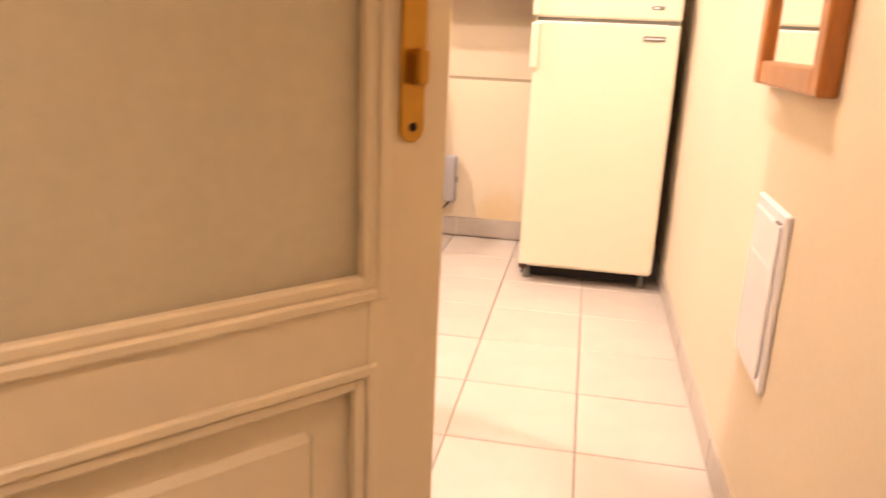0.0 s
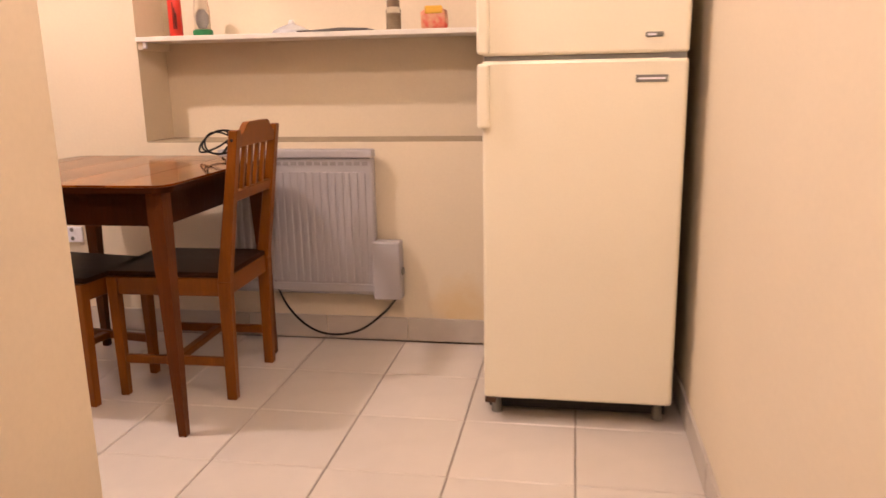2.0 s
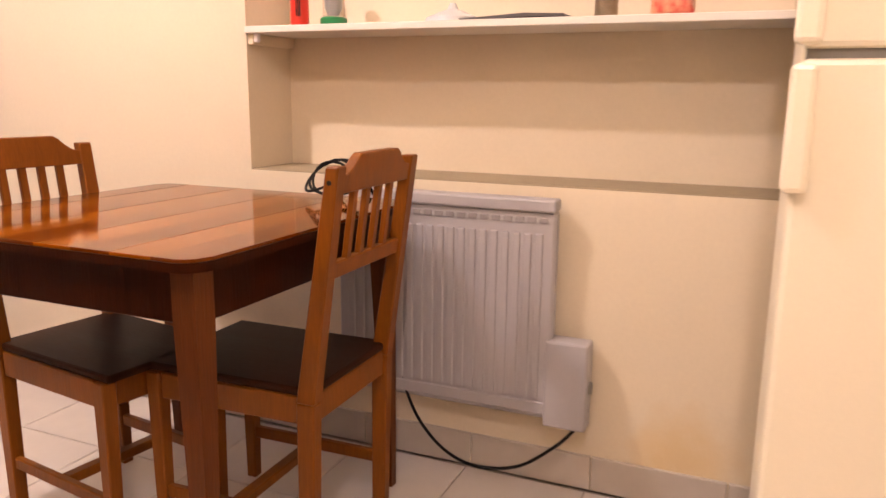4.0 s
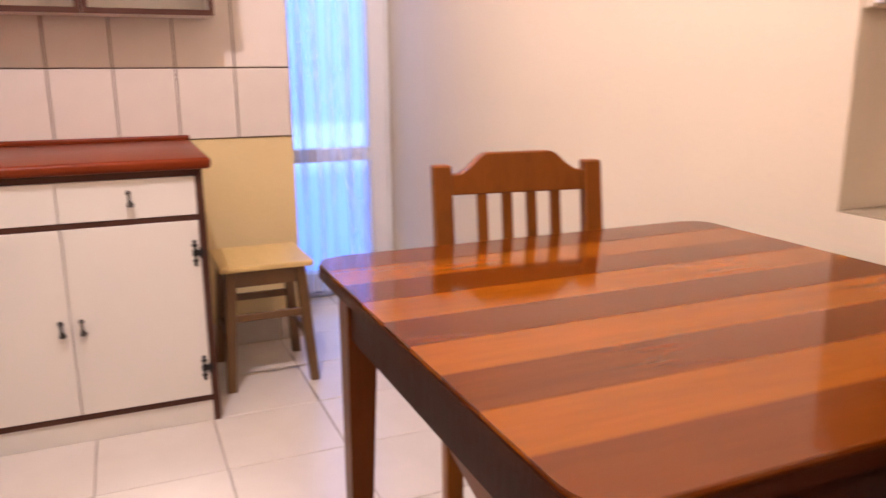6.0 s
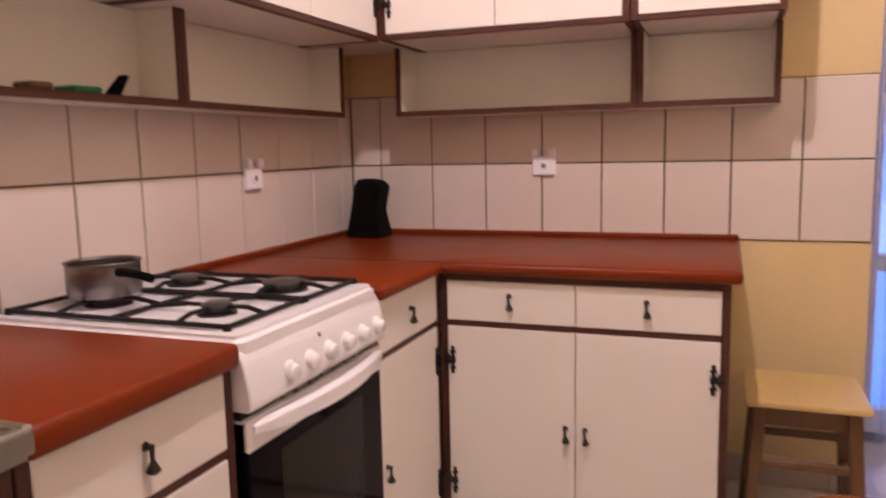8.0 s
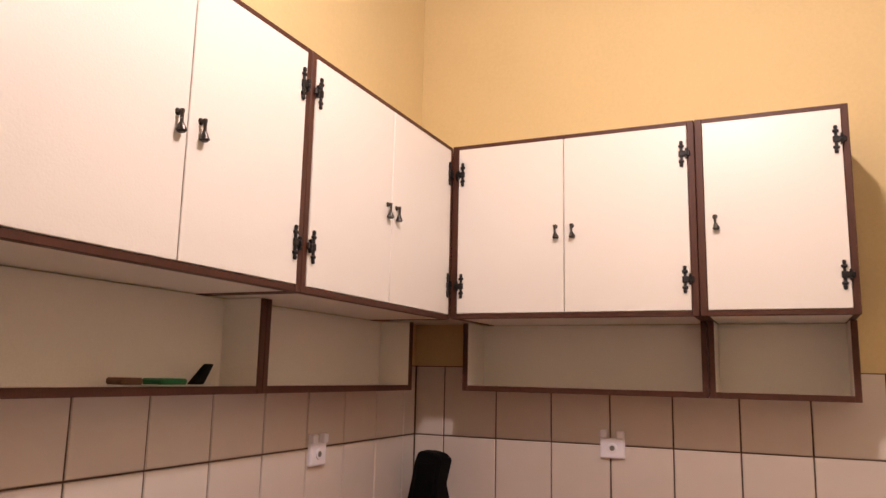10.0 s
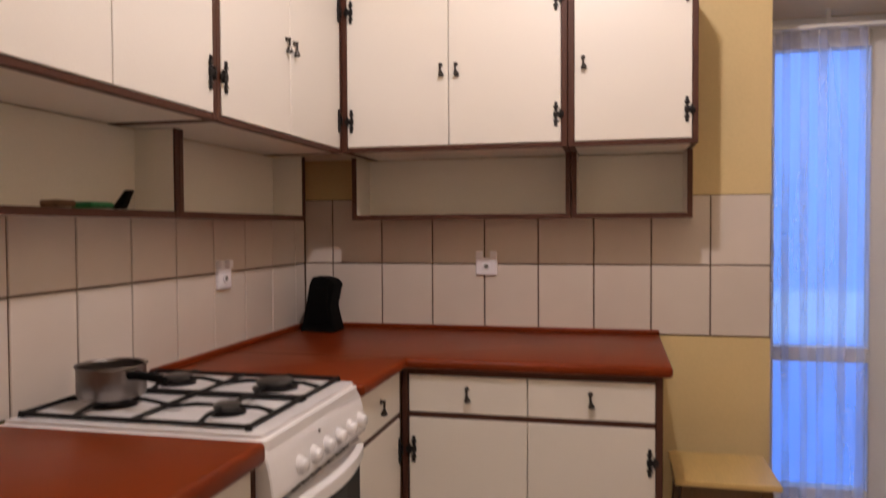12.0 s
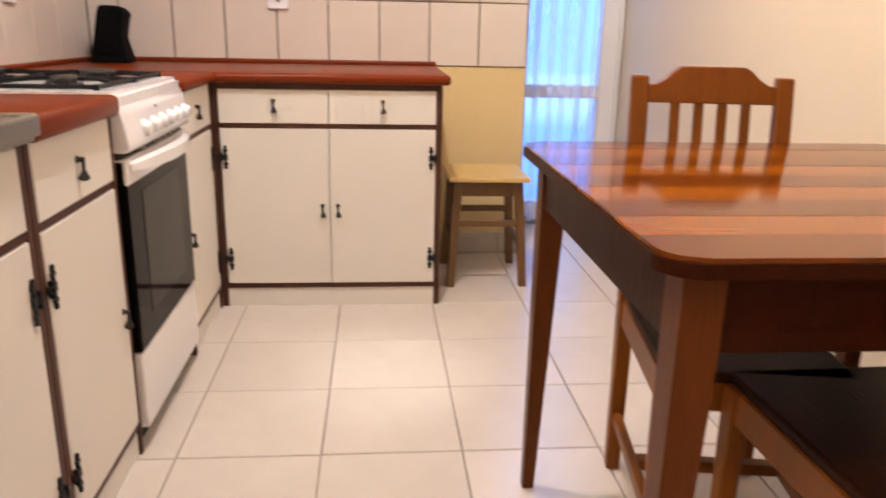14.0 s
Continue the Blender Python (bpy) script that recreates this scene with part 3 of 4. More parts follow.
freshener()
bag = single("clear_bag", lathe([(0.075, 0), (0.070, 0.012), (0.038, 0.026), (0.015, 0.034), (0.008, 0.05)], (-1.09, 1.08, SH), 18), MILKY, "crumpled clear plastic lid on the shelf", "lid", (-1.09, 1.08, SH), round_off=True)
magazine = prism([(-1.10, SH + 0.001), (-0.98, SH + 0.002), (-0.86, SH + 0.006), (-0.775, SH + 0.003), (-0.78, SH + 0.010), (-0.88, SH + 0.014), (-1.0, SH + 0.007), (-1.10, SH + 0.004)], "y", 1.02, 1.16)
single("magazine", magazine, PAPER, "dark folded magazine lying on the shelf", "magazine", (-0.94, 1.09, SH))


def jar():
    x, y = -0.695, 1.10
    c = thing("spice_jar", (x, y, SH), "small glass spice jar with a dark lid", "jar")
    part("glass", lathe([(0.026, 0), (0.028, 0.005), (0.028, 0.075), (0.021, 0.086)], (x, y, SH)), JAR_GLASS, c, round_off=True)
    part("spice", lathe([(0.024, 0.004), (0.025, 0.062), (0.001, 0.064)], (x, y, SH)), SPICE, c)
    part("lid", lathe([(0.024, 0.086), (0.024, 0.108), (0.02, 0.112)], (x, y, SH)), CORK, c, "dark brown screw lid", True)


jar()


def snack_bag():
    x, y = -0.54, 1.10
    c = thing("snack_bag", (x, y, SH), "red and yellow snack packet on the shelf", "packet")
    bm = box(x - 0.048, x + 0.048, y - 0.03, y + 0.03, SH, SH + 0.075, 0.012, 2)
    bmesh.ops.subdivide_edges(bm, edges=bm.edges[:], cuts=2, use_grid_fill=True)
    for v in bm.verts:
        v.co += 0.006 * noise.noise_vector(v.co * 40)
        v.co.z = max(v.co.z, SH)
    part("packet", bm, FOIL_RED, c, "crumpled red foil", True)
    part("label", box(x - 0.03, x + 0.036, y - 0.036, y - 0.026, SH + 0.056, SH + 0.084, 0.004), FOIL_YELLOW, c, "yellow printed top")


snack_bag()


def socket(side, u, z, group):
    """A double socket with two round wells."""
    if side == "W":
        at, place = (WEST + 0.008, u, z), lambda a, b, c, d, e, f: (WEST + 0.006 + c, WEST + 0.006 + d, u + a, u + b, z + e, z + f)
    elif side == "S":
        at, place = (u, SOUTH + 0.008, z), lambda a, b, c, d, e, f: (u - b, u - a, SOUTH + 0.006 + c, SOUTH + 0.006 + d, z + e, z + f)
    else:
        at, place = (u, NORTH, z), lambda a, b, c, d, e, f: (u + a, u + b, NORTH - d, NORTH - c, z + e, z + f)
    s = thing("wall_socket", at, "white plastic wall socket with two upright ears on the tiles" if side != "N" else "white plastic double wall socket low on the wall", "socket", group)
    part("plate", box(*place(-0.041, 0.041, 0, 0.014, -0.036, 0.030), 0.005, 2), PLASTIC, s)

    def spot(du, d, dz):
        a = place(du, du, d, d, dz, dz)
        return a[0], a[2], a[4]
    for dz in ((-0.002,) if side != "N" else (-0.018, 0.018)):
        part("rim", rod(spot(0, 0.013, dz), spot(0, 0.0175, dz), 0.0165, 0.0145, 24), PLASTIC, s, "", True)
        part("well", rod(spot(0, 0.0165, dz), spot(0, 0.0182, dz), 0.0085, 0.0085, 20), GREY, s, "dark round socket well", True)
    if side != "N":
        for du in (-0.027, 0.027):
            part("horn", box(*place(du - 0.013, du + 0.013, 0.0, 0.022, 0.028, 0.056), 0.005, 2), PLASTIC, s)


socket("W", -0.588, 1.060, "kitchen sockets")
socket("S", -2.970, 1.050, "kitchen sockets")
socket("N", -2.07, 0.415, "")

# ---- dining table and chairs ----


def table():
    x0, x1, y0, y1, top = -1.892, -1.103, 0.085, 0.864, 0.755
    t = thing("dining_table", ((x0 + x1) / 2, (y0 + y1) / 2, 0), "square glossy red-brown striped wooden table against the wall", "table")
    n, r = 9, 0.045
    wide = (x1 - x0) / n

    def cut(x):
        e = max(0, r - min(x - x0, x1 - x))
        return r - math.sqrt(max(0, r * r - e * e))
    for k in range(n):
        a, b = x0 + k * wide, x0 + (k + 1) * wide
        xs = [a + (b - a) * j / 8 for j in range(9)] if k in (0, n - 1) else [a, b]
        line = [(x, y0 + cut(x)) for x in xs] + [(x, y1 - cut(x)) for x in reversed(xs)]
        part("tabletop_plank", prism(line, "z", top - 0.006, top - 0.0003 * (k % 2)), PLANK_DARK if k % 2 == 0 else PLANK_LIGHT, t)
    ring = []
    for cx, cy, a0 in ((x1 - r, y1 - r, 0), (x0 + r, y1 - r, 90), (x0 + r, y0 + r, 180), (x1 - r, y0 + r, 270)):
        ring += [(cx + (r + 0.003) * math.cos(radians(a0 + 9 * q)), cy + (r + 0.003) * math.sin(radians(a0 + 9 * q))) for q in range(11)]
    part("tabletop_edge", prism(ring, "z", top - 0.022, top - 0.0062), MAHOGANY, t, "dark rounded edge")
    i = 0.03
    ap = 0.098
    part("apron", box(x0 + i + 0.046, x1 - i - 0.046, y0 + i + 0.006, y0 + i + 0.028, top - 0.022 - ap, top - 0.0225, 0.002), MAHOGANY, t)
    part("apron", box(x0 + i + 0.046, x1 - i - 0.046, y1 - i - 0.028, y1 - i - 0.006, top - 0.022 - ap, top - 0.0225, 0.002), MAHOGANY, t)
    part("apron", box(x0 + i + 0.006, x0 + i + 0.028, y0 + i + 0.046, y1 - i - 0.046, top - 0.022 - ap, top - 0.0225, 0.002), MAHOGANY, t)
    part("apron", box(x1 - i - 0.028, x1 - i - 0.006, y0 + i + 0.046, y1 - i - 0.046, top - 0.022 - ap, top - 0.0225, 0.002), MAHOGANY, t)
    for sx in (-1, 1):
        for sy in (-1, 1):
            cx, cy = (x0 + i + 0.024 if sx < 0 else x1 - i - 0.024), (y0 + i + 0.024 if sy < 0 else y1 - i - 0.024)
            leg = box(cx - 0.024, cx + 0.024, cy - 0.024, cy + 0.024, top - 0.022 - ap, top - 0.0225, 0.0)
            bar((cx + sx * 0.012, cy + sy * 0.012, 0), (cx, cy, top - 0.022 - ap + 0.0002), 0.024, 0.048, bevel=0.0, bm=leg)
            part("leg", leg, TABLE_LEG, t)


table()


def chair(h):
    """Faces +x; the back legs stand at x = 0, the sides at y = -h and h."""
    c = thing("dining_chair", (0, 0, 0), "varnished brown pine chair with a slatted back pushed under the table", "chair", "chairs round the table")
    s = 0.432
    for sy in (-1, 1):
        post = bar((0.006, sy * h, 0), (0.0, sy * h, s - 0.03), 0.034, 0.042, 0.030, 0.034)
        bar((0.0, sy * h, s - 0.03), (-0.072, sy * h, 0.880), 0.042, 0.028, 0.034, 0.034, bm=post)
        part("back_leg", post, PINE, c)
        part("front_leg", bar((0.385, sy * h, 0), (0.385, sy * h, s - 0.018), 0.028, 0.036), PINE, c)
        part("side_rail", box(0.02, 0.368, sy * h - 0.011, sy * h + 0.011, s - 0.078, s - 0.018, 0.003), PINE, c)
        part("side_stretcher", box(0.016, 0.372, sy * h - 0.009, sy * h + 0.009, 0.115, 0.145, 0.003), PINE, c)
        part("bolt", rod((-0.066, sy * (h + 0.014), 0.850), (-0.066, sy * (h + 0.018), 0.850), 0.005), IRON, c)
    part("front_rail", box(0.374, 0.396, -h + 0.018, h - 0.018, s - 0.078, s - 0.018, 0.003), PINE, c)
    part("back_rail", box(-0.012, 0.010, -h + 0.017, h - 0.017, s - 0.078, s - 0.018, 0.003), PINE, c)
    part("cross_stretcher", box(0.18, 0.21, -h + 0.009, h - 0.009, 0.118, 0.142, 0.003), PINE, c)
    part("seat", box(-0.012, 0.412, -h - 0.008, h + 0.008, s - 0.018, s, 0.006, 2), SEAT, c, "pine board seat darkened for the shade under the table")

    def back_x(z):
        return -0.072 * (z - 0.402) / 0.486
    inner = h - 0.016
    # top rail with a raised middle
    w = h - 0.083
    line = [(-inner, 0.826), (inner, 0.826), (inner, 0.862), (inner - 0.018, 0.864), (w + 0.030, 0.876), (w + 0.012, 0.893), (w, 0.900), (-w, 0.900), (-w - 0.012, 0.893), (-w - 0.030, 0.876), (-inner + 0.018, 0.864), (-inner, 0.862)]
    rail = prism(line, "x", -0.011, 0.011, 0.002)
    for v in rail.verts:
        v.co.x += back_x(v.co.z)
    part("top_rail", rail, PINE, c)
    low = box(-0.010, 0.010, -inner, inner, 0.655, 0.690, 0.003)
    for v in low.verts:
        v.co.x += back_x(v.co.z)
    part("lower_rail", low, PINE, c)
    for k in range(4):
        y = h * (-0.49 + 0.327 * k)
        part("slat", bar((back_x(0.69), y, 0.688), (back_x(0.83), y, 0.830), 0.013, 0.013, 0.019, 0.019, 0.002), PINE, c)
    return c


chair(0.165).matrix_basis = pose(-1.112, 0.562, 0, 0, 0, 181.5)
chair(0.148).matrix_basis = pose(-1.902, 0.486, 0, 0, 0, -8.0)

# ---- kitchen units ----


def on(side, base, u0, u1, d0, d1, z0, z1):
    """Turns front-view spans into planes: u from left to right, d behind the front (proud where negative)."""
    if side == "W":
        return base - d1, base - d0, u0, u1, z0, z1
    return -u1, -u0, base - d1, base - d0, z0, z1


def pull(side, base, u, z, owner):
    """A drop pull: a bolt, a thin stem and a bell-shaped end."""
    def p(du, d, dz):
        a = on(side, base, u + du, u + du, d, d, z + dz, z + dz)
        return a[0], a[2], a[4]
    bm = rod(p(0, 0.0, 0.015), p(0, -0.004, 0.015), 0.0075, 0.0055)
    rod(p(0, -0.003, 0.015), p(0, -0.013, 0.015), 0.0045, bm=bm)
    rod(p(0, -0.011, 0.019), p(0.001, -0.010, -0.008), 0.0040, 0.0032, bm=bm)
    rod(p(0.001, -0.010, -0.004), p(0.003, -0.009, -0.020), 0.0034, 0.0105, bm=bm)
    rod(p(0.003, -0.009, -0.020), p(0.003, -0.009, -0.024), 0.0105, 0.007, bm=bm)
    part("pull", bm, PULL, owner, "dark metal drop pull", True)


def hinge(side, base, u, z, way, owner):
    """An ornate lobed hinge on the door's edge; way is +1 where the door lies to the right of it."""
    bm = bmesh.new()
    du, tall = 0.0145 * way, 0.068
    box(*on(side, base, u + du - 0.0038, u + du + 0.0038, -0.006, 0.0, z - tall / 2, z + tall / 2), 0.0015, bm=bm)
    for dz, w, h in ((-tall / 2, 0.0052, 0.006), (tall / 2, 0.0052, 0.006), (-tall * 0.34, 0.0085, 0.0045), (tall * 0.34, 0.0085, 0.0045), (0.0, 0.0080, 0.010)):
        box(*on(side, base, u + du - w, u + du + w, -0.007, 0.0, z + dz - h, z + dz + h), 0.0035, 2, bm=bm)
    lo, hi = sorted((u - 0.011 * way, u + 0.017 * way))
    box(*on(side, base, lo, hi, -0.0065, 0.0, z - 0.009, z + 0.009), 0.003, bm=bm)
    for dz in (-0.011, 0.0, 0.011):
        box(*on(side, base, u - 0.0035, u + 0.0035, -0.010, 0.0, z + dz - 0.0048, z + dz + 0.0048), 0.0015, bm=bm)
    part("hinge", bm, IRON, owner, "black iron lobed hinge")


TOPZ, RAIL0, RAIL1, FOOT0, FOOT1 = 0.781, 0.632, 0.648, 0.068, 0.086


def base_unit(name, side, base, u0, u1, depth, doors, drawers, label, left_edge=0.02, right_edge=0.02):
    """doors: spans (a, b, hinge side, pull place or None); drawers: spans (a, b, has a pull)."""
    a = on(side, base, u0, u1, 0, depth, 0, 0)
    c = thing(name, ((a[0] + a[1]) / 2, (a[2] + a[3]) / 2, 0), label, "cabinet", "base cabinets")
    part("carcass", box(*on(side, base, u0 + 0.002, u1 - 0.002, 0.016, depth, FOOT0, TOPZ - 0.002)), LAMINATE, c)
    for s0, s1 in ((u0, u0 + left_edge), (u1 - right_edge, u1)):
        if s1 > s0:
            part("side_edge", box(*on(side, base, s0, s1, -0.003, 0.4 if side == "W" else 0.03, 0, TOPZ), 0.002), BROWN, c, "dark brown side panel")
    a0, a1 = u0 + left_edge, u1 - right_edge
    head = 0.761 if side == "W" else TOPZ
    if side == "W":
        part("top_strip", box(*on(side, base, a0, a1, -0.001, 0.02, 0.761, TOPZ), 0.001), BROWN, c, "dark brown strip")
    part("middle_strip", box(*on(side, base, a0, a1, -0.001, 0.02, RAIL0, RAIL1), 0.001), BROWN, c)
    part("bottom_strip", box(*on(side, base, a0, a1, -0.001, 0.02, FOOT0, FOOT1), 0.001), BROWN, c)
    part("plinth", box(*on(side, base, a0, a1, 0.004, 0.02, 0, FOOT0 - 0.0005)), LAMINATE, c)
    for s0, s1, has in drawers:
        d = part("drawer_front", box(*on(side, base, s0 + 0.0014, s1 - 0.0014, -0.004, 0.0155, RAIL1 + 0.001, head - 0.001), 0.0015), LAMINATE, c)
        if has:
            pull(side, base - 0.0 + 0.004 if side == "W" else base + 0.004, (s0 + s1) / 2, 0.708, d)
    for s0, s1, hang, at in doors:
        d = part("door", box(*on(side, base, s0 + 0.0014, s1 - 0.0014, -0.004, 0.0155, FOOT1 + 0.001, RAIL0 - 0.001), 0.0015), LAMINATE, c)
        if at is not None:
            pull(side, base + 0.004, at, 0.352, d)
        for z in (0.178, 0.535):
            if hang == "left":
                hinge(side, base + 0.004, s0 + 0.002, z, 1, d)
            elif hang == "right":
                hinge(side, base + 0.004, s1 - 0.002, z, -1, d)
    return c


FW, FS = -2.992, -0.748
base_unit("base_cabinet", "W", FW, -0.745, 0.022, 0.63, [(-0.722, -0.361, "left", -0.388), (-0.361, 0.002, "right", -0.335)], [(-0.722, -0.361, True), (-0.361, 0.002, True)],
          "white two-door base cabinet with brown edges and black hinges")
base_unit("corner_cabinet", "S", FS, 2.568, 2.985, 0.57, [(2.588, 2.968, "right", 2.612)], [(2.588, 2.968, True)], "white corner base cabinet with a drawer beside the stove", 0.02, 0.016)
base_unit("drawer_cabinet", "S", FS, 1.634, 2.036, 0.57, [(1.654, 2.016, "left", 1.988)], [(1.654, 2.016, True)], "white base cabinet with one drawer and door beside the stove", 0.020, 0.018)
base_unit("sink_cabinet", "S", FS, 0.992, 1.631, 0.57, [(1.004, 1.305, "left", 1.28), (1.305, 1.611, "right", 1.335)], [(1.004, 1.611, False)], "white sink cabinet with a plain apron board", 0.012, 0.020)

# worktops
EW, ES, WT = -2.966, -0.722, 0.814
worktop = thing("corner_worktop", (-3.3, -0.6, TOPZ), "glossy red-brown corner worktop with rounded edges", "worktop")
outline = [(WEST + 0.008, SOUTH + 0.008), (-2.572, SOUTH + 0.008), (-2.572, ES), (EW, ES), (EW, 0.048), (WEST + 0.008, 0.048)]
slab = prism(outline, "z", TOPZ, WT)
bmesh.ops.bevel(slab, geom=slab.edges[:], offset=0.012, segments=3, affect="EDGES", profile=0.5)
part("slab", slab, TOP, worktop, round_off=True)
part("upstand", box(WEST + 0.008, WEST + 0.026, SOUTH + 0.03, 0.046, WT - 0.004, WT + 0.017, 0.006, 2), TOP, worktop)
part("upstand", box(WEST + 0.008, -2.574, SOUTH + 0.008, SOUTH + 0.026, WT - 0.004, WT + 0.017, 0.006, 2), TOP, worktop)
part("seam", box(-2.969, -2.967, SOUTH + 0.026, ES - 0.012, WT - 0.002, WT + 0.0008), BROWN, worktop, "dark joint across the worktop")
short = thing("worktop", (-1.85, -1.0, TOPZ), "glossy red-brown worktop between stove and sink", "worktop")
slab = box(-2.036, -1.634, SOUTH + 0.008, ES, TOPZ, WT + 0.009)
bmesh.ops.bevel(slab, geom=slab.edges[:], offset=0.012, segments=3, affect="EDGES", profile=0.5)
part("slab", slab, TOP, short, round_off=True)
part("upstand", box(-2.033, -1.0, SOUTH + 0.008, SOUTH + 0.026, WT + 0.003, WT + 0.026, 0.006, 2), TOP, short)


def sink():
    x0, x1, y0, y1, z = -1.640, -0.998, SOUTH + 0.03, ES - 0.004, 0.824
    s = thing("steel_sink", ((x0 + x1) / 2, -1.0, TOPZ), "stainless steel sink unit with a deep bowl", "sink")
    bx0, bx1, by0, by1 = -1.565, -1.10, SOUTH + 0.12, -0.805
    rim = bmesh.new()
    box(x0, bx0, y0, y1, TOPZ + 0.004, z, 0.004, 2, bm=rim)
    box(bx1, x1, y0, y1, TOPZ + 0.004, z, 0.004, 2, bm=rim)
    box(bx0 - 0.004, bx1 + 0.004, y0, by0, TOPZ + 0.004, z - 0.0006, 0.004, 2, bm=rim)
    box(bx0 - 0.004, bx1 + 0.004, by1, y1, TOPZ + 0.004, z - 0.0006, 0.004, 2, bm=rim)
    part("rim", rim, STEEL, s, "brushed steel top")
    lip = box(x0 - 0.002, x1, y1 - 0.012, y1 + 0.010, z - 0.030, z + 0.003, 0.005, 2)
    part("front_lip", lip, STEEL, s)
    part("side_lip", box(x0 - 0.004, x0 + 0.012, y0, y1 + 0.006, z - 0.004, z + 0.0045, 0.003), STEEL, s)
    bowl = bmesh.new()
    box(bx0 - 0.002, bx0 + 0.004, by0, by1, z - 0.16, z - 0.003, bm=bowl)
    box(bx1 - 0.004, bx1 + 0.002, by0, by1, z - 0.16, z - 0.003, bm=bowl)
    box(bx0, bx1, by0 - 0.002, by0 + 0.004, z - 0.16, z - 0.003, bm=bowl)
    box(bx0, bx1, by1 - 0.004, by1 + 0.002, z - 0.16, z - 0.003, bm=bowl)
    box(bx0, bx1, by0, by1, z - 0.166, z - 0.16, bm=bowl)
    # the bowl's inner shade is put into a darker steel than the rim
    part("bowl", bowl, DARK_STEEL, s, "steel sink bowl with its shade in the colour")


sink()


def stove():
    x0, x1, y0, y1 = -2.563, -2.043, SOUTH + 0.03, -0.735
    s = thing("gas_stove", ((x0 + x1) / 2, -1.0, 0), "white enamel gas stove with an oven and four burners", "stove")
    part("body", box(x0 + 0.004, x1 - 0.004, y0, y1 - 0.03, 0.02, 0.79, 0.003), ENAMEL, s)
    # pressed top whose rounded front runs down into the control panel
    plan = [(x0, y0), (x1, y0)]
    for k in range(7):
        plan.append((x1 - 0.022 + 0.022 * math.cos(radians(15 * k)), y1 + 0.004 - 0.022 + 0.022 * math.sin(radians(15 * k))))
    for k in range(7):
        plan.append((x0 + 0.022 - 0.022 * math.sin(radians(15 * k)), y1 + 0.004 - 0.022 + 0.022 * math.cos(radians(15 * k))))
    hob = prism(plan, "z", 0.785, 0.826)
    bmesh.ops.bevel(hob, geom=[e for e in hob.edges if all(v.co.z > 0.82 for v in e.verts)], offset=0.010, segments=3, affect="EDGES")
    part("hob", hob, ENAMEL, s, "white enamel hob with a rounded front", True)
    panel = prism([(y1 - 0.04, 0.699), (y1 + 0.012, 0.699), (y1 + 0.020, 0.703), (y1 + 0.0205, 0.716), (y1 + 0.017, 0.745), (y1 + 0.011, 0.775), (y1 + 0.004, 0.796), (y1 - 0.006, 0.806), (y1 - 0.04, 0.806)], "x", x0, x1, 0.003)
    panel_ob = part("control_panel", panel, ENAMEL, s, "slanted white control panel", True)
    for k in range(6):
        x = -2.168 - 0.0715 * k
        knob = rod((x, y1 + 0.012, 0.739), (x, y1 + 0.023, 0.737), 0.0195, 0.0185, 24)
        rod((x, y1 + 0.023, 0.737), (x, y1 + 0.031, 0.7355), 0.0165, 0.0150, 24, bm=knob)
        rod((x, y1 + 0.031, 0.7355), (x, y1 + 0.035, 0.7347), 0.0150, 0.0100, 24, bm=knob)
        box(x - 0.0022, x + 0.0022, y1 + 0.029, y1 + 0.0365, 0.7365, 0.750, 0.001, bm=knob)
        part("knob", knob, ENAMEL, panel_ob, "", True)
    part("pilot_lamp", rod((-2.285, y1 + 0.006, 0.776), (-2.285, y1 + 0.0135, 0.775), 0.004), GREY, panel_ob)
    part("vent_gap", box(x0 + 0.004, x1 - 0.004, y1 - 0.03, y1 - 0.004, 0.684, 0.70), RUBBER, s, "dark gap below the panel")
    door = part("oven_door", box(x0 + 0.002, x1 - 0.002, y1 - 0.03, y1 + 0.006, 0.245, 0.684, 0.004), OVEN_GLASS, s, "black glass oven door")
    part("door_head", box(x0 + 0.002, x1 - 0.002, y1 - 0.028, y1 + 0.0105, 0.628, 0.6845, 0.004), ENAMEL, door, "white enamel head strip")
    curve = [(x0 + 0.012 + (x1 - x0 - 0.024) * k / 14, y1 + 0.012 + 0.040 * math.sin(math.pi * k / 14) ** 0.8, 0.668) for k in range(15)]
    grip = bmesh.new()
    for i in range(14):
        a, b = curve[i], curve[i + 1]
        ka, kb = 0.45 + 0.55 * math.sin(math.pi * i / 14) ** 0.6, 0.45 + 0.55 * math.sin(math.pi * (i + 1) / 14) ** 0.6
        vs = [grip.verts.new((p[0], p[1] + dy, 0.668 + dz * k)) for p, k in ((a, ka), (b, kb)) for dy, dz in ((-0.012, -0.018), (0.006, -0.014), (0.006, 0.014), (-0.012, 0.018))]
        for f in ((0, 1, 5, 4), (1, 2, 6, 5), (2, 3, 7, 6), (3, 0, 4, 7)):
            grip.faces.new([vs[j] for j in f])
    bmesh.ops.remove_doubles(grip, verts=grip.verts, dist=0.0002)
    bmesh.ops.holes_fill(grip, edges=[e for e in grip.edges if e.is_boundary], sides=4)
    part("handle", grip, ENAMEL, door, "white curved handle", True)
    for k in range(7):
        x = x0 + 0.10 + k * 0.047
        part("vent_slot", box(x, x + 0.03, y1 + 0.004, y1 + 0.013, 0.690, 0.696), GREY, s)
    part("window", box(x0 + 0.10, x1 - 0.10, y1 + 0.0055, y1 + 0.0075, 0.31, 0.60, 0.0005), OVEN_WINDOW, door, "glossy window")
    part("drawer", box(x0 + 0.002, x1 - 0.002, y1 - 0.028, y1 + 0.004, 0.055, 0.24, 0.004), ENAMEL, s, "white enamel drawer")
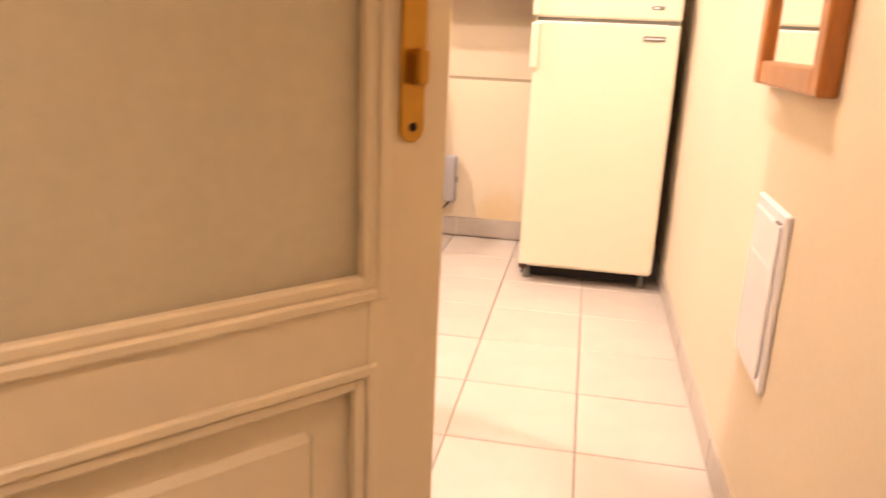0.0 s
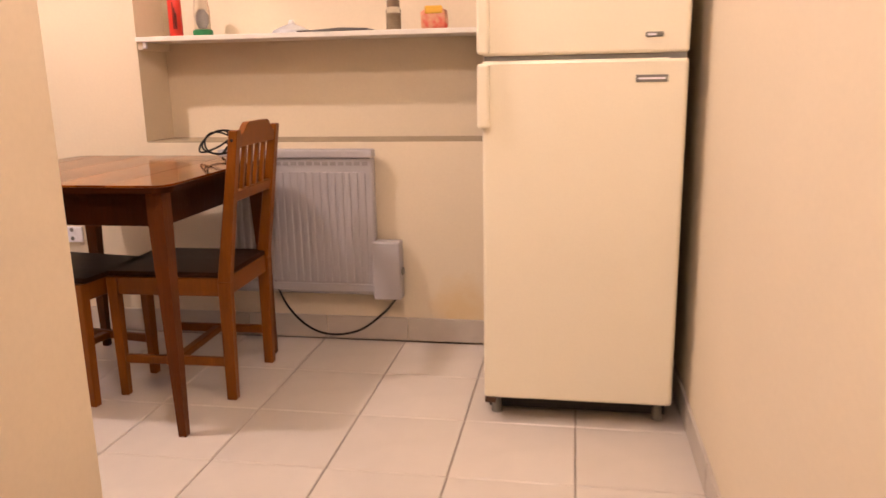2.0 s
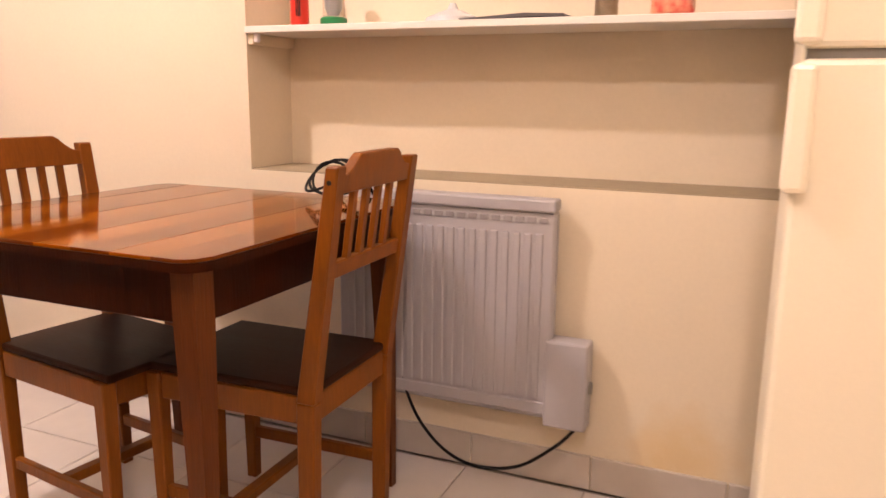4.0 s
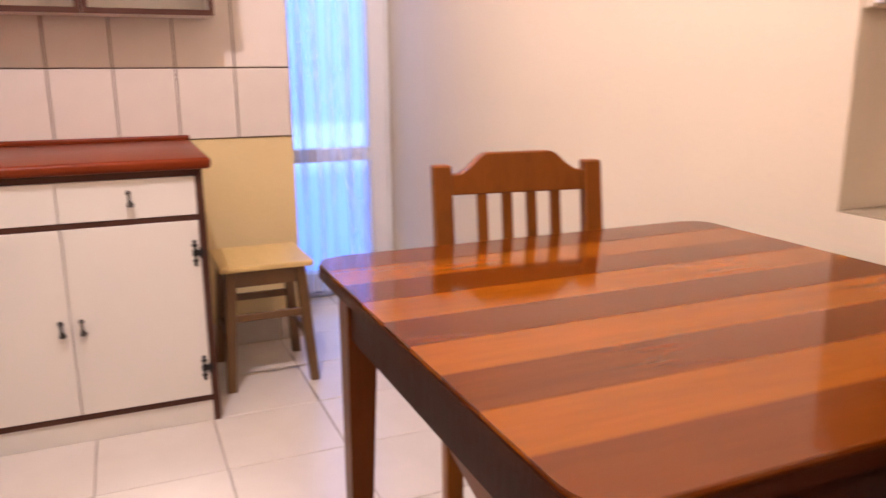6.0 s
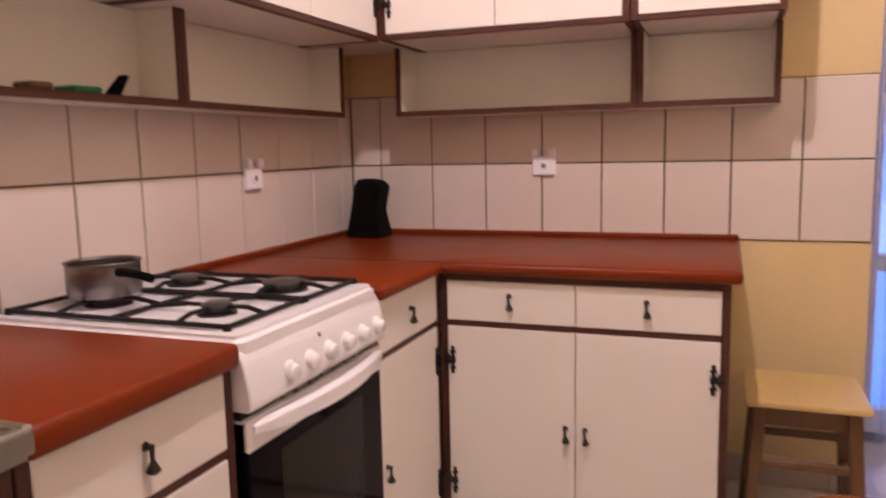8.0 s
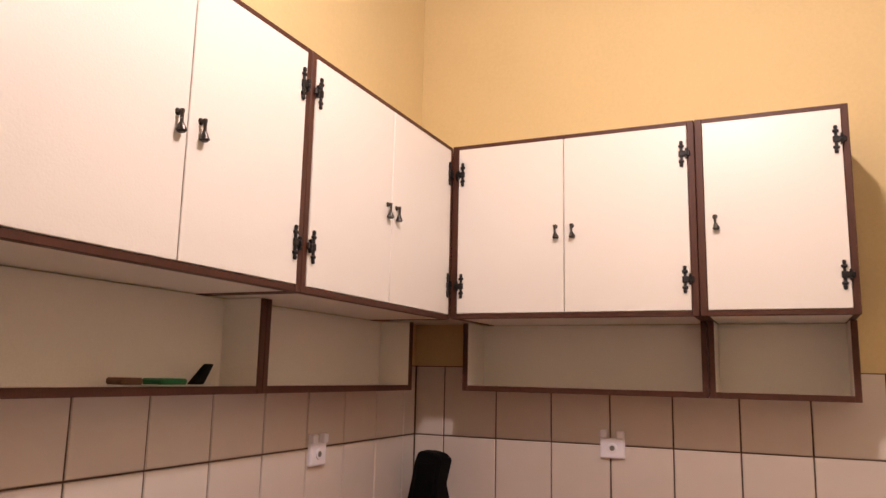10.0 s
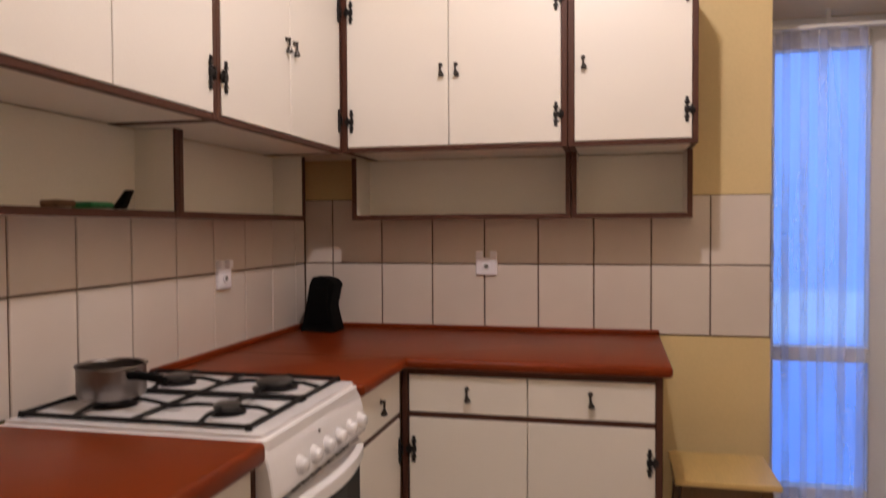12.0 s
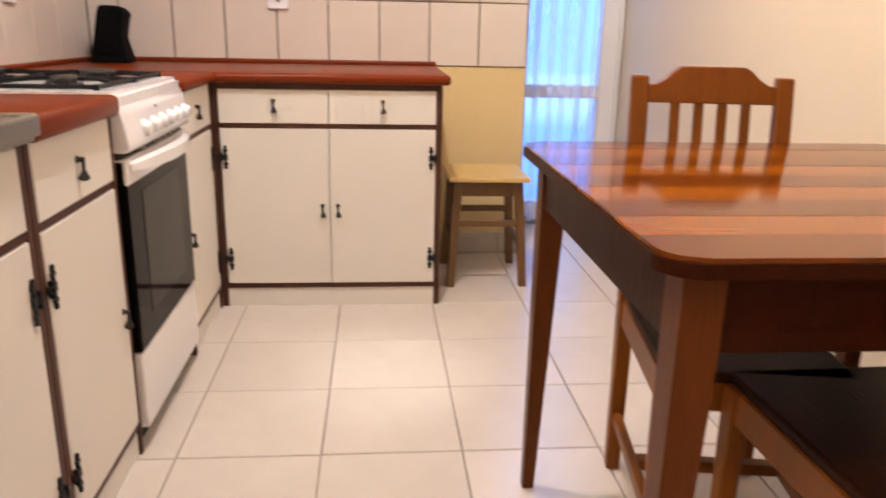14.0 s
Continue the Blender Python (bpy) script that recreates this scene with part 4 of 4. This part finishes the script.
    part("kick_plate", box(x0 + 0.01, x1 - 0.01, y1 - 0.06, y1 - 0.03, 0.0, 0.055), RUBBER, s)
    burners = ((-2.195, -0.888, 0.026), (-2.213, -1.165, 0.034), (-2.440, -0.898, 0.042), (-2.445, -1.160, 0.032))
    for x, y, r in burners:
        b = part("burner", lathe([(r + 0.012, 0.0), (r + 0.012, 0.006), (r, 0.008), (r, 0.016)], (x, y, 0.824)), DARK_STEEL, s, "dull steel burner ring", True)
        part("cap", lathe([(r + 0.003, 0.016), (r + 0.003, 0.022), (r - 0.004, 0.025)], (x, y, 0.824)), BURNER, b, "dark burner cap", True)
    for gx0, gx1 in ((-2.322, -2.082), (-2.548, -2.335)):
        g = bmesh.new()
        gy0, gy1, z = -1.285, -0.782, 0.842
        frame = [(gx0, gy0), (gx1, gy0), (gx1, gy1), (gx0, gy1), (gx0, gy0)]
        for p, q in zip(frame, frame[1:]):
            rod((*p, 0.833), (*q, 0.833), 0.005, sides=8, bm=g)
        for x, y, r in burners:
            if gx0 < x < gx1:
                for dx, dy in ((1, 0), (-1, 0), (0, 1), (0, -1)):
                    ex = (gx1 if dx > 0 else gx0) if dx else x
                    ey = ((gy1 if y > -1.03 else -1.035) if dy > 0 else (gy0 if y < -1.03 else -1.035)) if dy else y
                    rod((ex, ey, 0.833), (x + dx * 0.075, y + dy * 0.07, z), 0.005, sides=8, bm=g)
                    rod((x + dx * 0.075, y + dy * 0.07, z), (x + dx * 0.022, y + dy * 0.022, z), 0.005, 0.004, sides=8, bm=g)
        rod((gx0, -1.035, 0.833), (gx1, -1.035, 0.833), 0.005, sides=8, bm=g)
        for p in frame[:4]:
            lathe([(0.0065, 0.0), (0.0075, 0.005), (0.005, 0.0155)], (*p, 0.823), 10, bm=g)
        part("grate", g, CAST, s, "black wire pan support", True)


stove()


def saucepan():
    x, y, z, r = -2.213, -1.172, 0.847, 0.071
    p = thing("saucepan", (x, y, z), "small steel saucepan with a black handle on the stove", "saucepan")
    part("pan", lathe([(0.004, 0.0), (r - 0.004, 0.0), (r, 0.005), (r, 0.064), (r + 0.004, 0.067), (r + 0.003, 0.069), (r - 0.002, 0.064), (r - 0.002, 0.006), (0.004, 0.004)], (x, y, z), 36), PAN_STEEL, p, "polished steel pan", True)
    part("handle", tube(smooth_path([(x + 0.026, y + 0.064, z + 0.050), (x + 0.032, y + 0.085, z + 0.052), (x + 0.036, y + 0.12, z + 0.050), (x + 0.038, y + 0.155, z + 0.044)]), 0.009), BLACK_PLASTIC, p, "black plastic handle", True)


saucepan()


def speaker():
    x, y, z = -3.50, -1.202, WT
    s = thing("loudspeaker", (x, y, z), "small black waisted loudspeaker with a slanted top on the worktop", "loudspeaker")
    body = bmesh.new()
    # height, then the faces towards south and north, then half the depth
    prev = None
    for h, y0, y1, deep in ((0.0, -0.071, 0.066, 0.056), (0.035, -0.064, 0.058, 0.052), (0.095, -0.053, 0.045, 0.048), (0.180, -0.036, 0.064, 0.048), (0.200, -0.032, 0.046, 0.040), (0.208, -0.028, 0.014, 0.034)):
        ring = [body.verts.new((x + sx * deep, y + (y0 if sy < 0 else y1), z + h)) for sx, sy in ((-1, -1), (1, -1), (1, 1), (-1, 1))]
        if prev:
            for k in range(4):
                body.faces.new((prev[k], prev[(k + 1) % 4], ring[(k + 1) % 4], ring[k]))
        else:
            body.faces.new(ring[::-1])
        prev = ring
    body.faces.new(prev)
    bmesh.ops.bevel(body, geom=body.edges[:], offset=0.0035, segments=2, affect="EDGES")
    part("cabinet", body, BLACK_PLASTIC, s, "", True)
    part("grille", bar((x + 0.051, y - 0.004, z + 0.03), (x + 0.047, y + 0.006, z + 0.17), 0.012, 0.012, 0.085, 0.065), BLACK_PLASTIC, s, "black cloth grille")


speaker()

# ---- wall units ----
CORNER0, CORNER1 = 1.470, 2.046


def wall_unit(side, base, u0, u1, depth, doors, label, ends=(0.018, 0.018)):
    UP0, UP1 = (1.467, 2.046) if side == "W" else (1.463, 2.042)
    a = on(side, base, u0, u1, 0, depth, 0, 0)
    c = thing("wall_cabinet", ((a[0] + a[1]) / 2, (a[2] + a[3]) / 2, UP0), label, "cabinet", "wall cabinets")
    part("carcass", box(*on(side, base, u0 + 0.001, u1 - 0.001, 0.018, depth, UP0 + 0.002, UP1 - 0.002)), INSIDE, c)
    for s0, s1 in ((u0, u0 + ends[0]), (u1 - ends[1], u1)):
        part("side_edge", box(*on(side, base, s0, s1, -0.002, depth, UP0, UP1), 0.0015), BROWN, c, "dark brown side panel")
    part("top_strip", box(*on(side, base, u0 + ends[0], u1 - ends[1], -0.001, 0.02, UP1 - 0.013, UP1), 0.001), BROWN, c)
    part("bottom_strip", box(*on(side, base, u0 + ends[0], u1 - ends[1], -0.001, 0.02, UP0, UP0 + 0.015), 0.001), BROWN, c)
    for s0, s1, hang, at in doors:
        d = part("door", box(*on(side, base, s0 + 0.0014, s1 - 0.0014, -0.004, 0.0175, UP0 + 0.016, UP1 - 0.014), 0.0015), LAMINATE, c)
        pull(side, base + 0.004, at, 1.735, d)
        for z in (1.572, 1.945):
            hinge(side, base + 0.004, s0 + 0.002 if hang == "left" else s1 - 0.002, z, 1 if hang == "left" else -1, d)
    return c


UW, US = -3.272, -1.038
wall_unit("W", UW, -1.036, -0.262, 0.355, [(-1.014, -0.655, "left", -0.682), (-0.655, -0.282, "right", -0.630)], "white two-door wall cabinet with dark brown edges", (0.022, 0.02))
wall_unit("W", UW, -0.260, 0.142, 0.355, [(-0.240, 0.124, "right", -0.212)], "white single-door wall cabinet with dark brown edges", (0.02, 0.018))
wall_unit("S", US, 2.434, 3.270, 0.285, [(2.452, 2.848, "left", 2.822), (2.848, 3.252, "right", 2.874)], "white two-door wall cabinet meeting the corner")
wall_unit("S", US, 1.600, 2.432, 0.285, [(1.618, 2.048, "left", 2.020), (2.048, 2.414, "right", 2.080)], "white two-door wall cabinet above the sink")
setting("corner_fillet", box(UW - 0.36, UW - 0.012, SOUTH, US - 0.012, CORNER0 + 0.004, CORNER1 - 0.004), INSIDE, "blind corner between the wall cabinets")


def open_shelf(side, base, u0, u1, depth, label):
    z0, z1, e = (1.236, 1.466, 0.018) if side == "W" else (1.234, 1.462, 0.018)
    a = on(side, base, u0, u1, 0, depth, 0, 0)
    c = thing("open_shelf", ((a[0] + a[1]) / 2, (a[2] + a[3]) / 2, z0), label, "shelf", "open shelves under the wall cabinets")
    part("bottom_board", box(*on(side, base, u0 + e, u1 - e, 0.003, depth, z0, z0 + 0.016)), INSIDE, c)
    part("back_board", box(*on(side, base, u0 + e, u1 - e, depth - 0.008, depth, z0 + 0.016, z1)), INSIDE, c)
    part("front_edge", box(*on(side, base, u0 + e, u1 - e, -0.002, 0.003, z0 - 0.001, z0 + 0.017), 0.001), BROWN, c, "dark brown edging")
    for s0, s1 in ((u0, u0 + e), (u1 - e, u1)):
        part("side_board", box(*on(side, base, s0, s1, 0.003, depth, z0, z1)), INSIDE, c)
        part("side_edging", box(*on(side, base, s0, s1, -0.003, 0.003, z0 - 0.001, z1), 0.001), BROWN, c, "dark brown edging")


NW, NS = -3.462, -1.203
open_shelf("W", NW, -1.068, -0.262, 0.165, "open white shelf with brown edges, empty")
open_shelf("W", NW, -0.260, 0.144, 0.165, "short open white shelf with brown edges, empty")
open_shelf("S", NS, 2.532, 3.335, 0.122, "open white shelf with brown edges, empty")
open_shelf("S", NS, 1.70, 2.530, 0.122, "open white shelf with brown edges and small things")
single("brown_sponge", box(-2.182, -2.128, -1.275, -1.225, 1.254, 1.268, 0.004), SPONGE, "small brown sponge on the open shelf", "sponge", (-2.155, -1.25, 1.254))
tray = single("green_dish", box(-2.306, -2.230, -1.285, -1.225, 1.254, 1.267, 0.004), GREEN, "flat green plastic dish on the open shelf", "dish", (-2.268, -1.25, 1.254))
lump = bmesh.new()
bar((-2.355, -1.25, 1.254), (-2.395, -1.25, 1.300), 0.034, 0.020, 0.024, 0.018, bm=lump)
single("dark_clip", lump, BLACK_PLASTIC, "dark plastic clip leaning on the shelf wall", "clip", (-2.355, -1.25, 1.254))

# ---- stool ----


def stool():
    x, y = -3.335, 0.222
    s = thing("kitchen_stool", (x, y, 0), "worn wooden stool with a pale square seat under the tiles", "stool")
    part("seat", box(x - 0.158, x + 0.158, y - 0.155, y + 0.155, 0.411, 0.430, 0.005, 2), STOOL_SEAT, s, "pale plywood seat")
    for sx in (-1, 1):
        for sy in (-1, 1):
            part("leg", bar((x + sx * 0.152, y + sy * 0.142, 0), (x + sx * 0.115, y + sy * 0.115, 0.411), 0.030, 0.036), STOOL_WOOD, s)
    for sg in (-1, 1):
        part("apron", box(x - 0.10, x + 0.10, y + sg * 0.115 - 0.009, y + sg * 0.115 + 0.009, 0.352, 0.410, 0.002), STOOL_WOOD, s)
        part("apron", box(x + sg * 0.115 - 0.009, x + sg * 0.115 + 0.009, y - 0.10, y + 0.10, 0.352, 0.410, 0.002), STOOL_WOOD, s)
        part("stretcher", box(x - 0.13, x + 0.13, y + sg * 0.128 - 0.008, y + sg * 0.128 + 0.008, 0.155, 0.18, 0.002), STOOL_WOOD, s)
        part("stretcher", box(x + sg * 0.128 - 0.008, x + sg * 0.128 + 0.008, y - 0.12, y + 0.12, 0.235, 0.26, 0.002), STOOL_WOOD, s)


stool()

# ---- balcony door, curtain, outside ----
bd = thing("balcony_door", (-4.2, 0.74, 0), "white painted balcony door with two glass panes", "door")
X0, X1 = -4.24, -4.17
part("frame_side", box(X0, X1, 0.472, 0.498, 0.0, 2.058, 0.003), WINDOW_PAINT, bd)
part("frame_side", box(X0, X1, 0.985, NORTH - 0.007, 0.0, 2.058, 0.003), WINDOW_PAINT, bd)
part("frame_head", box(X0, X1, 0.498, 0.985, 2.0, 2.058, 0.003), WINDOW_PAINT, bd)
part("threshold", box(X0, X1 + 0.02, 0.498, 0.985, 0.0, 0.022, 0.003), GREY, bd, "dark threshold")
leaf = part("leaf", box(X0 + 0.006, X1 + 0.006, 0.500, 0.535, 0.024, 1.998, 0.004), WINDOW_PAINT, bd, "white painted leaf")
part("stile", box(X0 + 0.006, X1 + 0.006, 0.897, 0.983, 0.024, 1.998, 0.004), WINDOW_PAINT, leaf)
part("bottom_rail", box(X0 + 0.006, X1 + 0.006, 0.535, 0.897, 0.024, 0.115, 0.004), WINDOW_PAINT, leaf)
part("middle_rail", box(X0 + 0.006, X1 + 0.006, 0.535, 0.897, 0.642, 0.704, 0.004), WINDOW_PAINT, leaf)
part("top_rail", box(X0 + 0.006, X1 + 0.006, 0.535, 0.897, 1.93, 1.998, 0.004), WINDOW_PAINT, leaf)
part("hinge", rod((X1 + 0.010, 0.986, 0.715), (X1 + 0.010, 0.986, 0.790), 0.008), WINDOW_PAINT, leaf, "white painted hinge barrel")
for a, b in ((0.115, 0.642), (0.704, 1.93)):
    pane = part("pane", box(-4.212, -4.206, 0.535, 0.897, a, b), GLASS, leaf, "clear glass pane")
    pane.visible_shadow = False

rail = thing("curtain_rail", (-4.0, 0.72, 1.985), "thin white curtain rail under the lintel", "curtain rail")
part("track", box(-4.065, -4.04, REVEAL + 0.004, NORTH - 0.003, 1.985, 2.0, 0.002), WINDOW_PAINT, rail)
part("bracket", box(-4.06, -4.045, 0.70, 0.715, 2.0, 2.06), WINDOW_PAINT, rail)
drape = bmesh.new()
# flat stretches of cloth between pleats; in a pleat the cloth doubles back on itself
flat, lap = 0.066, 0.034
line, y = [], 0.446
for k in range(6):
    f = flat * (0.85 + 0.3 * ((k * 37) % 10) / 10)
    for q in range(8):
        line.append((0.006 * math.sin(math.pi * q / 8), y + f * q / 8))
    y += f
    for a, b, c, d in ((0.0, y, 0.016, y - lap), (0.020, y - lap, 0.028, y + 0.004)):
        for q in range(6):
            g = q / 6
            line.append((a + (c - a) * g, b + (d - b) * g))
    y += 0.004
rows_, grid = 24, []
cols = len(line) - 1
for j in range(rows_ + 1):
    z = 0.035 + (1.983 - 0.035) * j / rows_
    row = []
    for dx, yy in line:
        sway = 0.006 * noise.noise(Vector((yy * 6, z * 0.7, 3))) + 0.002 * noise.noise(Vector((yy * 22, z * 2, 9)))
        row.append(drape.verts.new((-4.065 + dx * (1.1 - 0.2 * z) + sway, yy + 1.3 * sway, z)))
    grid.append(row)
for a, b in zip(grid, grid[1:]):
    for i in range(cols):
        drape.faces.new((a[i], a[i + 1], b[i + 1], b[i]))
curtain = single("lace_curtain", drape, LACE, "sheer white lace curtain hanging in soft folds", "curtain", (-4.05, 0.72, 1.98), round_off=True)

day = bpy.data.materials.new("daylit_distance")
day.use_nodes = True
dt = day.node_tree
for node in list(dt.nodes):
    if node.type == "BSDF_PRINCIPLED":
        dt.nodes.remove(node)
em = dt.nodes.new("ShaderNodeEmission")
co = dt.nodes.new("ShaderNodeTexCoord")
sep = dt.nodes.new("ShaderNodeSeparateXYZ")
rp = dt.nodes.new("ShaderNodeValToRGB")
rp.color_ramp.elements[0].position, rp.color_ramp.elements[0].color = 0.15, (0.12, 0.27, 0.90, 1)
rp.color_ramp.elements[1].position, rp.color_ramp.elements[1].color = 0.75, (0.17, 0.36, 1.0, 1)
for spot_, tone in ((0.27, (0.15, 0.31, 0.95, 1)), (0.29, (0.28, 0.48, 1.0, 1)), (0.328, (0.29, 0.49, 1.0, 1)), (0.334, (0.18, 0.37, 1.0, 1))):
    rp.color_ramp.elements.new(spot_).color = tone
dt.links.new(co.outputs["Generated"], sep.inputs[0])
dt.links.new(sep.outputs[2], rp.inputs[0])
dt.links.new(rp.outputs[0], em.inputs[0])
em.inputs[1].default_value = 2.4
dt.links.new(em.outputs[0], dt.nodes["Material Output"].inputs[0])
setting("backdrop", box(-12.1, -12.0, -8, 10, -4, 9), day, "blue daylight beyond the balcony door")
setting("ground", box(-60, -4.36, -40, 40, -3.2, -3.0), BALCONY, "pale ground outside")

# ---- tiles of walls and floor ----


def tile_mesh(name, w, d, t, material, bevel=0.0022):
    bm = box(-w / 2, w / 2, -d / 2, d / 2, 0, t)
    bmesh.ops.bevel(bm, geom=[e for e in bm.edges if all(v.co.z > t / 2 for v in e.verts)], offset=bevel, segments=1, affect="EDGES")
    return mesh_of(bm, name, material)


CACHE = {}


def lay(name, parent, m, w, d, t, material):
    key = (name, round(w, 4), round(d, 4))
    if key not in CACHE:
        CACHE[key] = tile_mesh(name, w, d, t, material)
    ob = new(name, CACHE[key])
    ob.parent = parent
    ob.matrix_basis = m
    return ob


def spans(lo, hi, origin, pitch, gap):
    """The stretches between joints from lo to hi."""
    k = math.floor((lo - origin) / pitch)
    out = []
    while origin + k * pitch < hi - 1e-6:
        a, b = max(lo, origin + k * pitch) + gap / 2, min(hi, origin + (k + 1) * pitch) - gap / 2
        if b - a > 0.012:
            out.append((a, b))
        k += 1
    return out


GAP = 0.0038
for a, b in spans(-4.17, EAST - 0.002, 0.0, TILE, GAP):
    for c, d in spans(-4.58, NORTH - 0.002, 0.0, TILE, GAP):
        if (b < -0.99 and d < SOUTH) or (a < WEST - 0.15 and d < REVEAL) or (b < HALL - 0.1 and d < -1.3):
            continue
        jitter = 0.0006 * noise.noise(Vector((a * 7, c * 7, 1)))
        lay("floor_tile", floor, pose((a + b) / 2, (c + d) / 2, -0.004 + jitter - 0.003), b - a, d - c, 0.008, FLOOR_TILE)

PITCH, GROUTW = 0.2047, 0.0048
setting("tile_joint_west", box(WEST, WEST + 0.003, SOUTH, REVEAL - 0.001, 0.8115, 1.319), WALL_GROUT, "dark brown joints between wall tiles")
setting("tile_joint_south", box(WEST + 0.003, -0.992, SOUTH, SOUTH + 0.003, 0.8115, 1.319), WALL_GROUT, "dark brown joints between wall tiles")
for z0, z1 in ((0.812, 1.066), (1.066, 1.318)):
    for a, b in spans(SOUTH + 0.008, REVEAL - 0.001, 0.2215, PITCH, GROUTW):
        lay("wall_tile", wall_west, pose(WEST, (a + b) / 2, (z0 + z1) / 2, 90, 0, 90), b - a, z1 - z0 - GROUTW, 0.0075, WALL_TILE)
    for a, b in spans(WEST + 0.008, -0.992, -2.1045, PITCH, GROUTW):
        lay("wall_tile", wall_south, pose((a + b) / 2, SOUTH, (z0 + z1) / 2, 90, 0, 180), b - a, z1 - z0 - GROUTW, 0.0075, WALL_TILE)

skirting = setting("baseboard", box(EAST - 0.004, EAST, DOOR_Y, NORTH, 0, 0.083), GROUT, "grey-beige tile skirting along the walls")
S0, S1, ST = 0.004, 0.086, 0.009
for a, b in spans(DOOR_Y, NORTH - 0.01, 0.0, TILE, 0.004):
    lay("skirting_tile", skirting, pose(EAST, (a + b) / 2, (S0 + S1) / 2, 90, 0, -90), b - a, S1 - S0, ST, SKIRT)
for a, b in spans(-4.16, EAST - 0.01, 0.012, TILE, 0.004):
    lay("skirting_tile", skirting, pose((a + b) / 2, NORTH, (S0 + 0.098) / 2, 90, 0, 0), b - a, 0.094, ST, SKIRT)
for a, b in spans(-2.6, -0.674, 0.0, TILE, 0.004):
    lay("skirting_tile", skirting, pose(HALL, (a + b) / 2, (S0 + S1) / 2, 90, 0, 90), b - a, S1 - S0, ST, SKIRT)
for a, b in spans(0.03, REVEAL - 0.002, 0.0, TILE, 0.004):
    lay("skirting_tile", skirting, pose(WEST, (a + b) / 2, (S0 + 0.098) / 2, 90, 0, 90), b - a, 0.094, ST, SKIRT)
lay("skirting_tile", skirting, pose((-0.99 + HALL) / 2, -0.672, (S0 + S1) / 2, 90, 0, 180), 0.148, S1 - S0, ST, SKIRT)
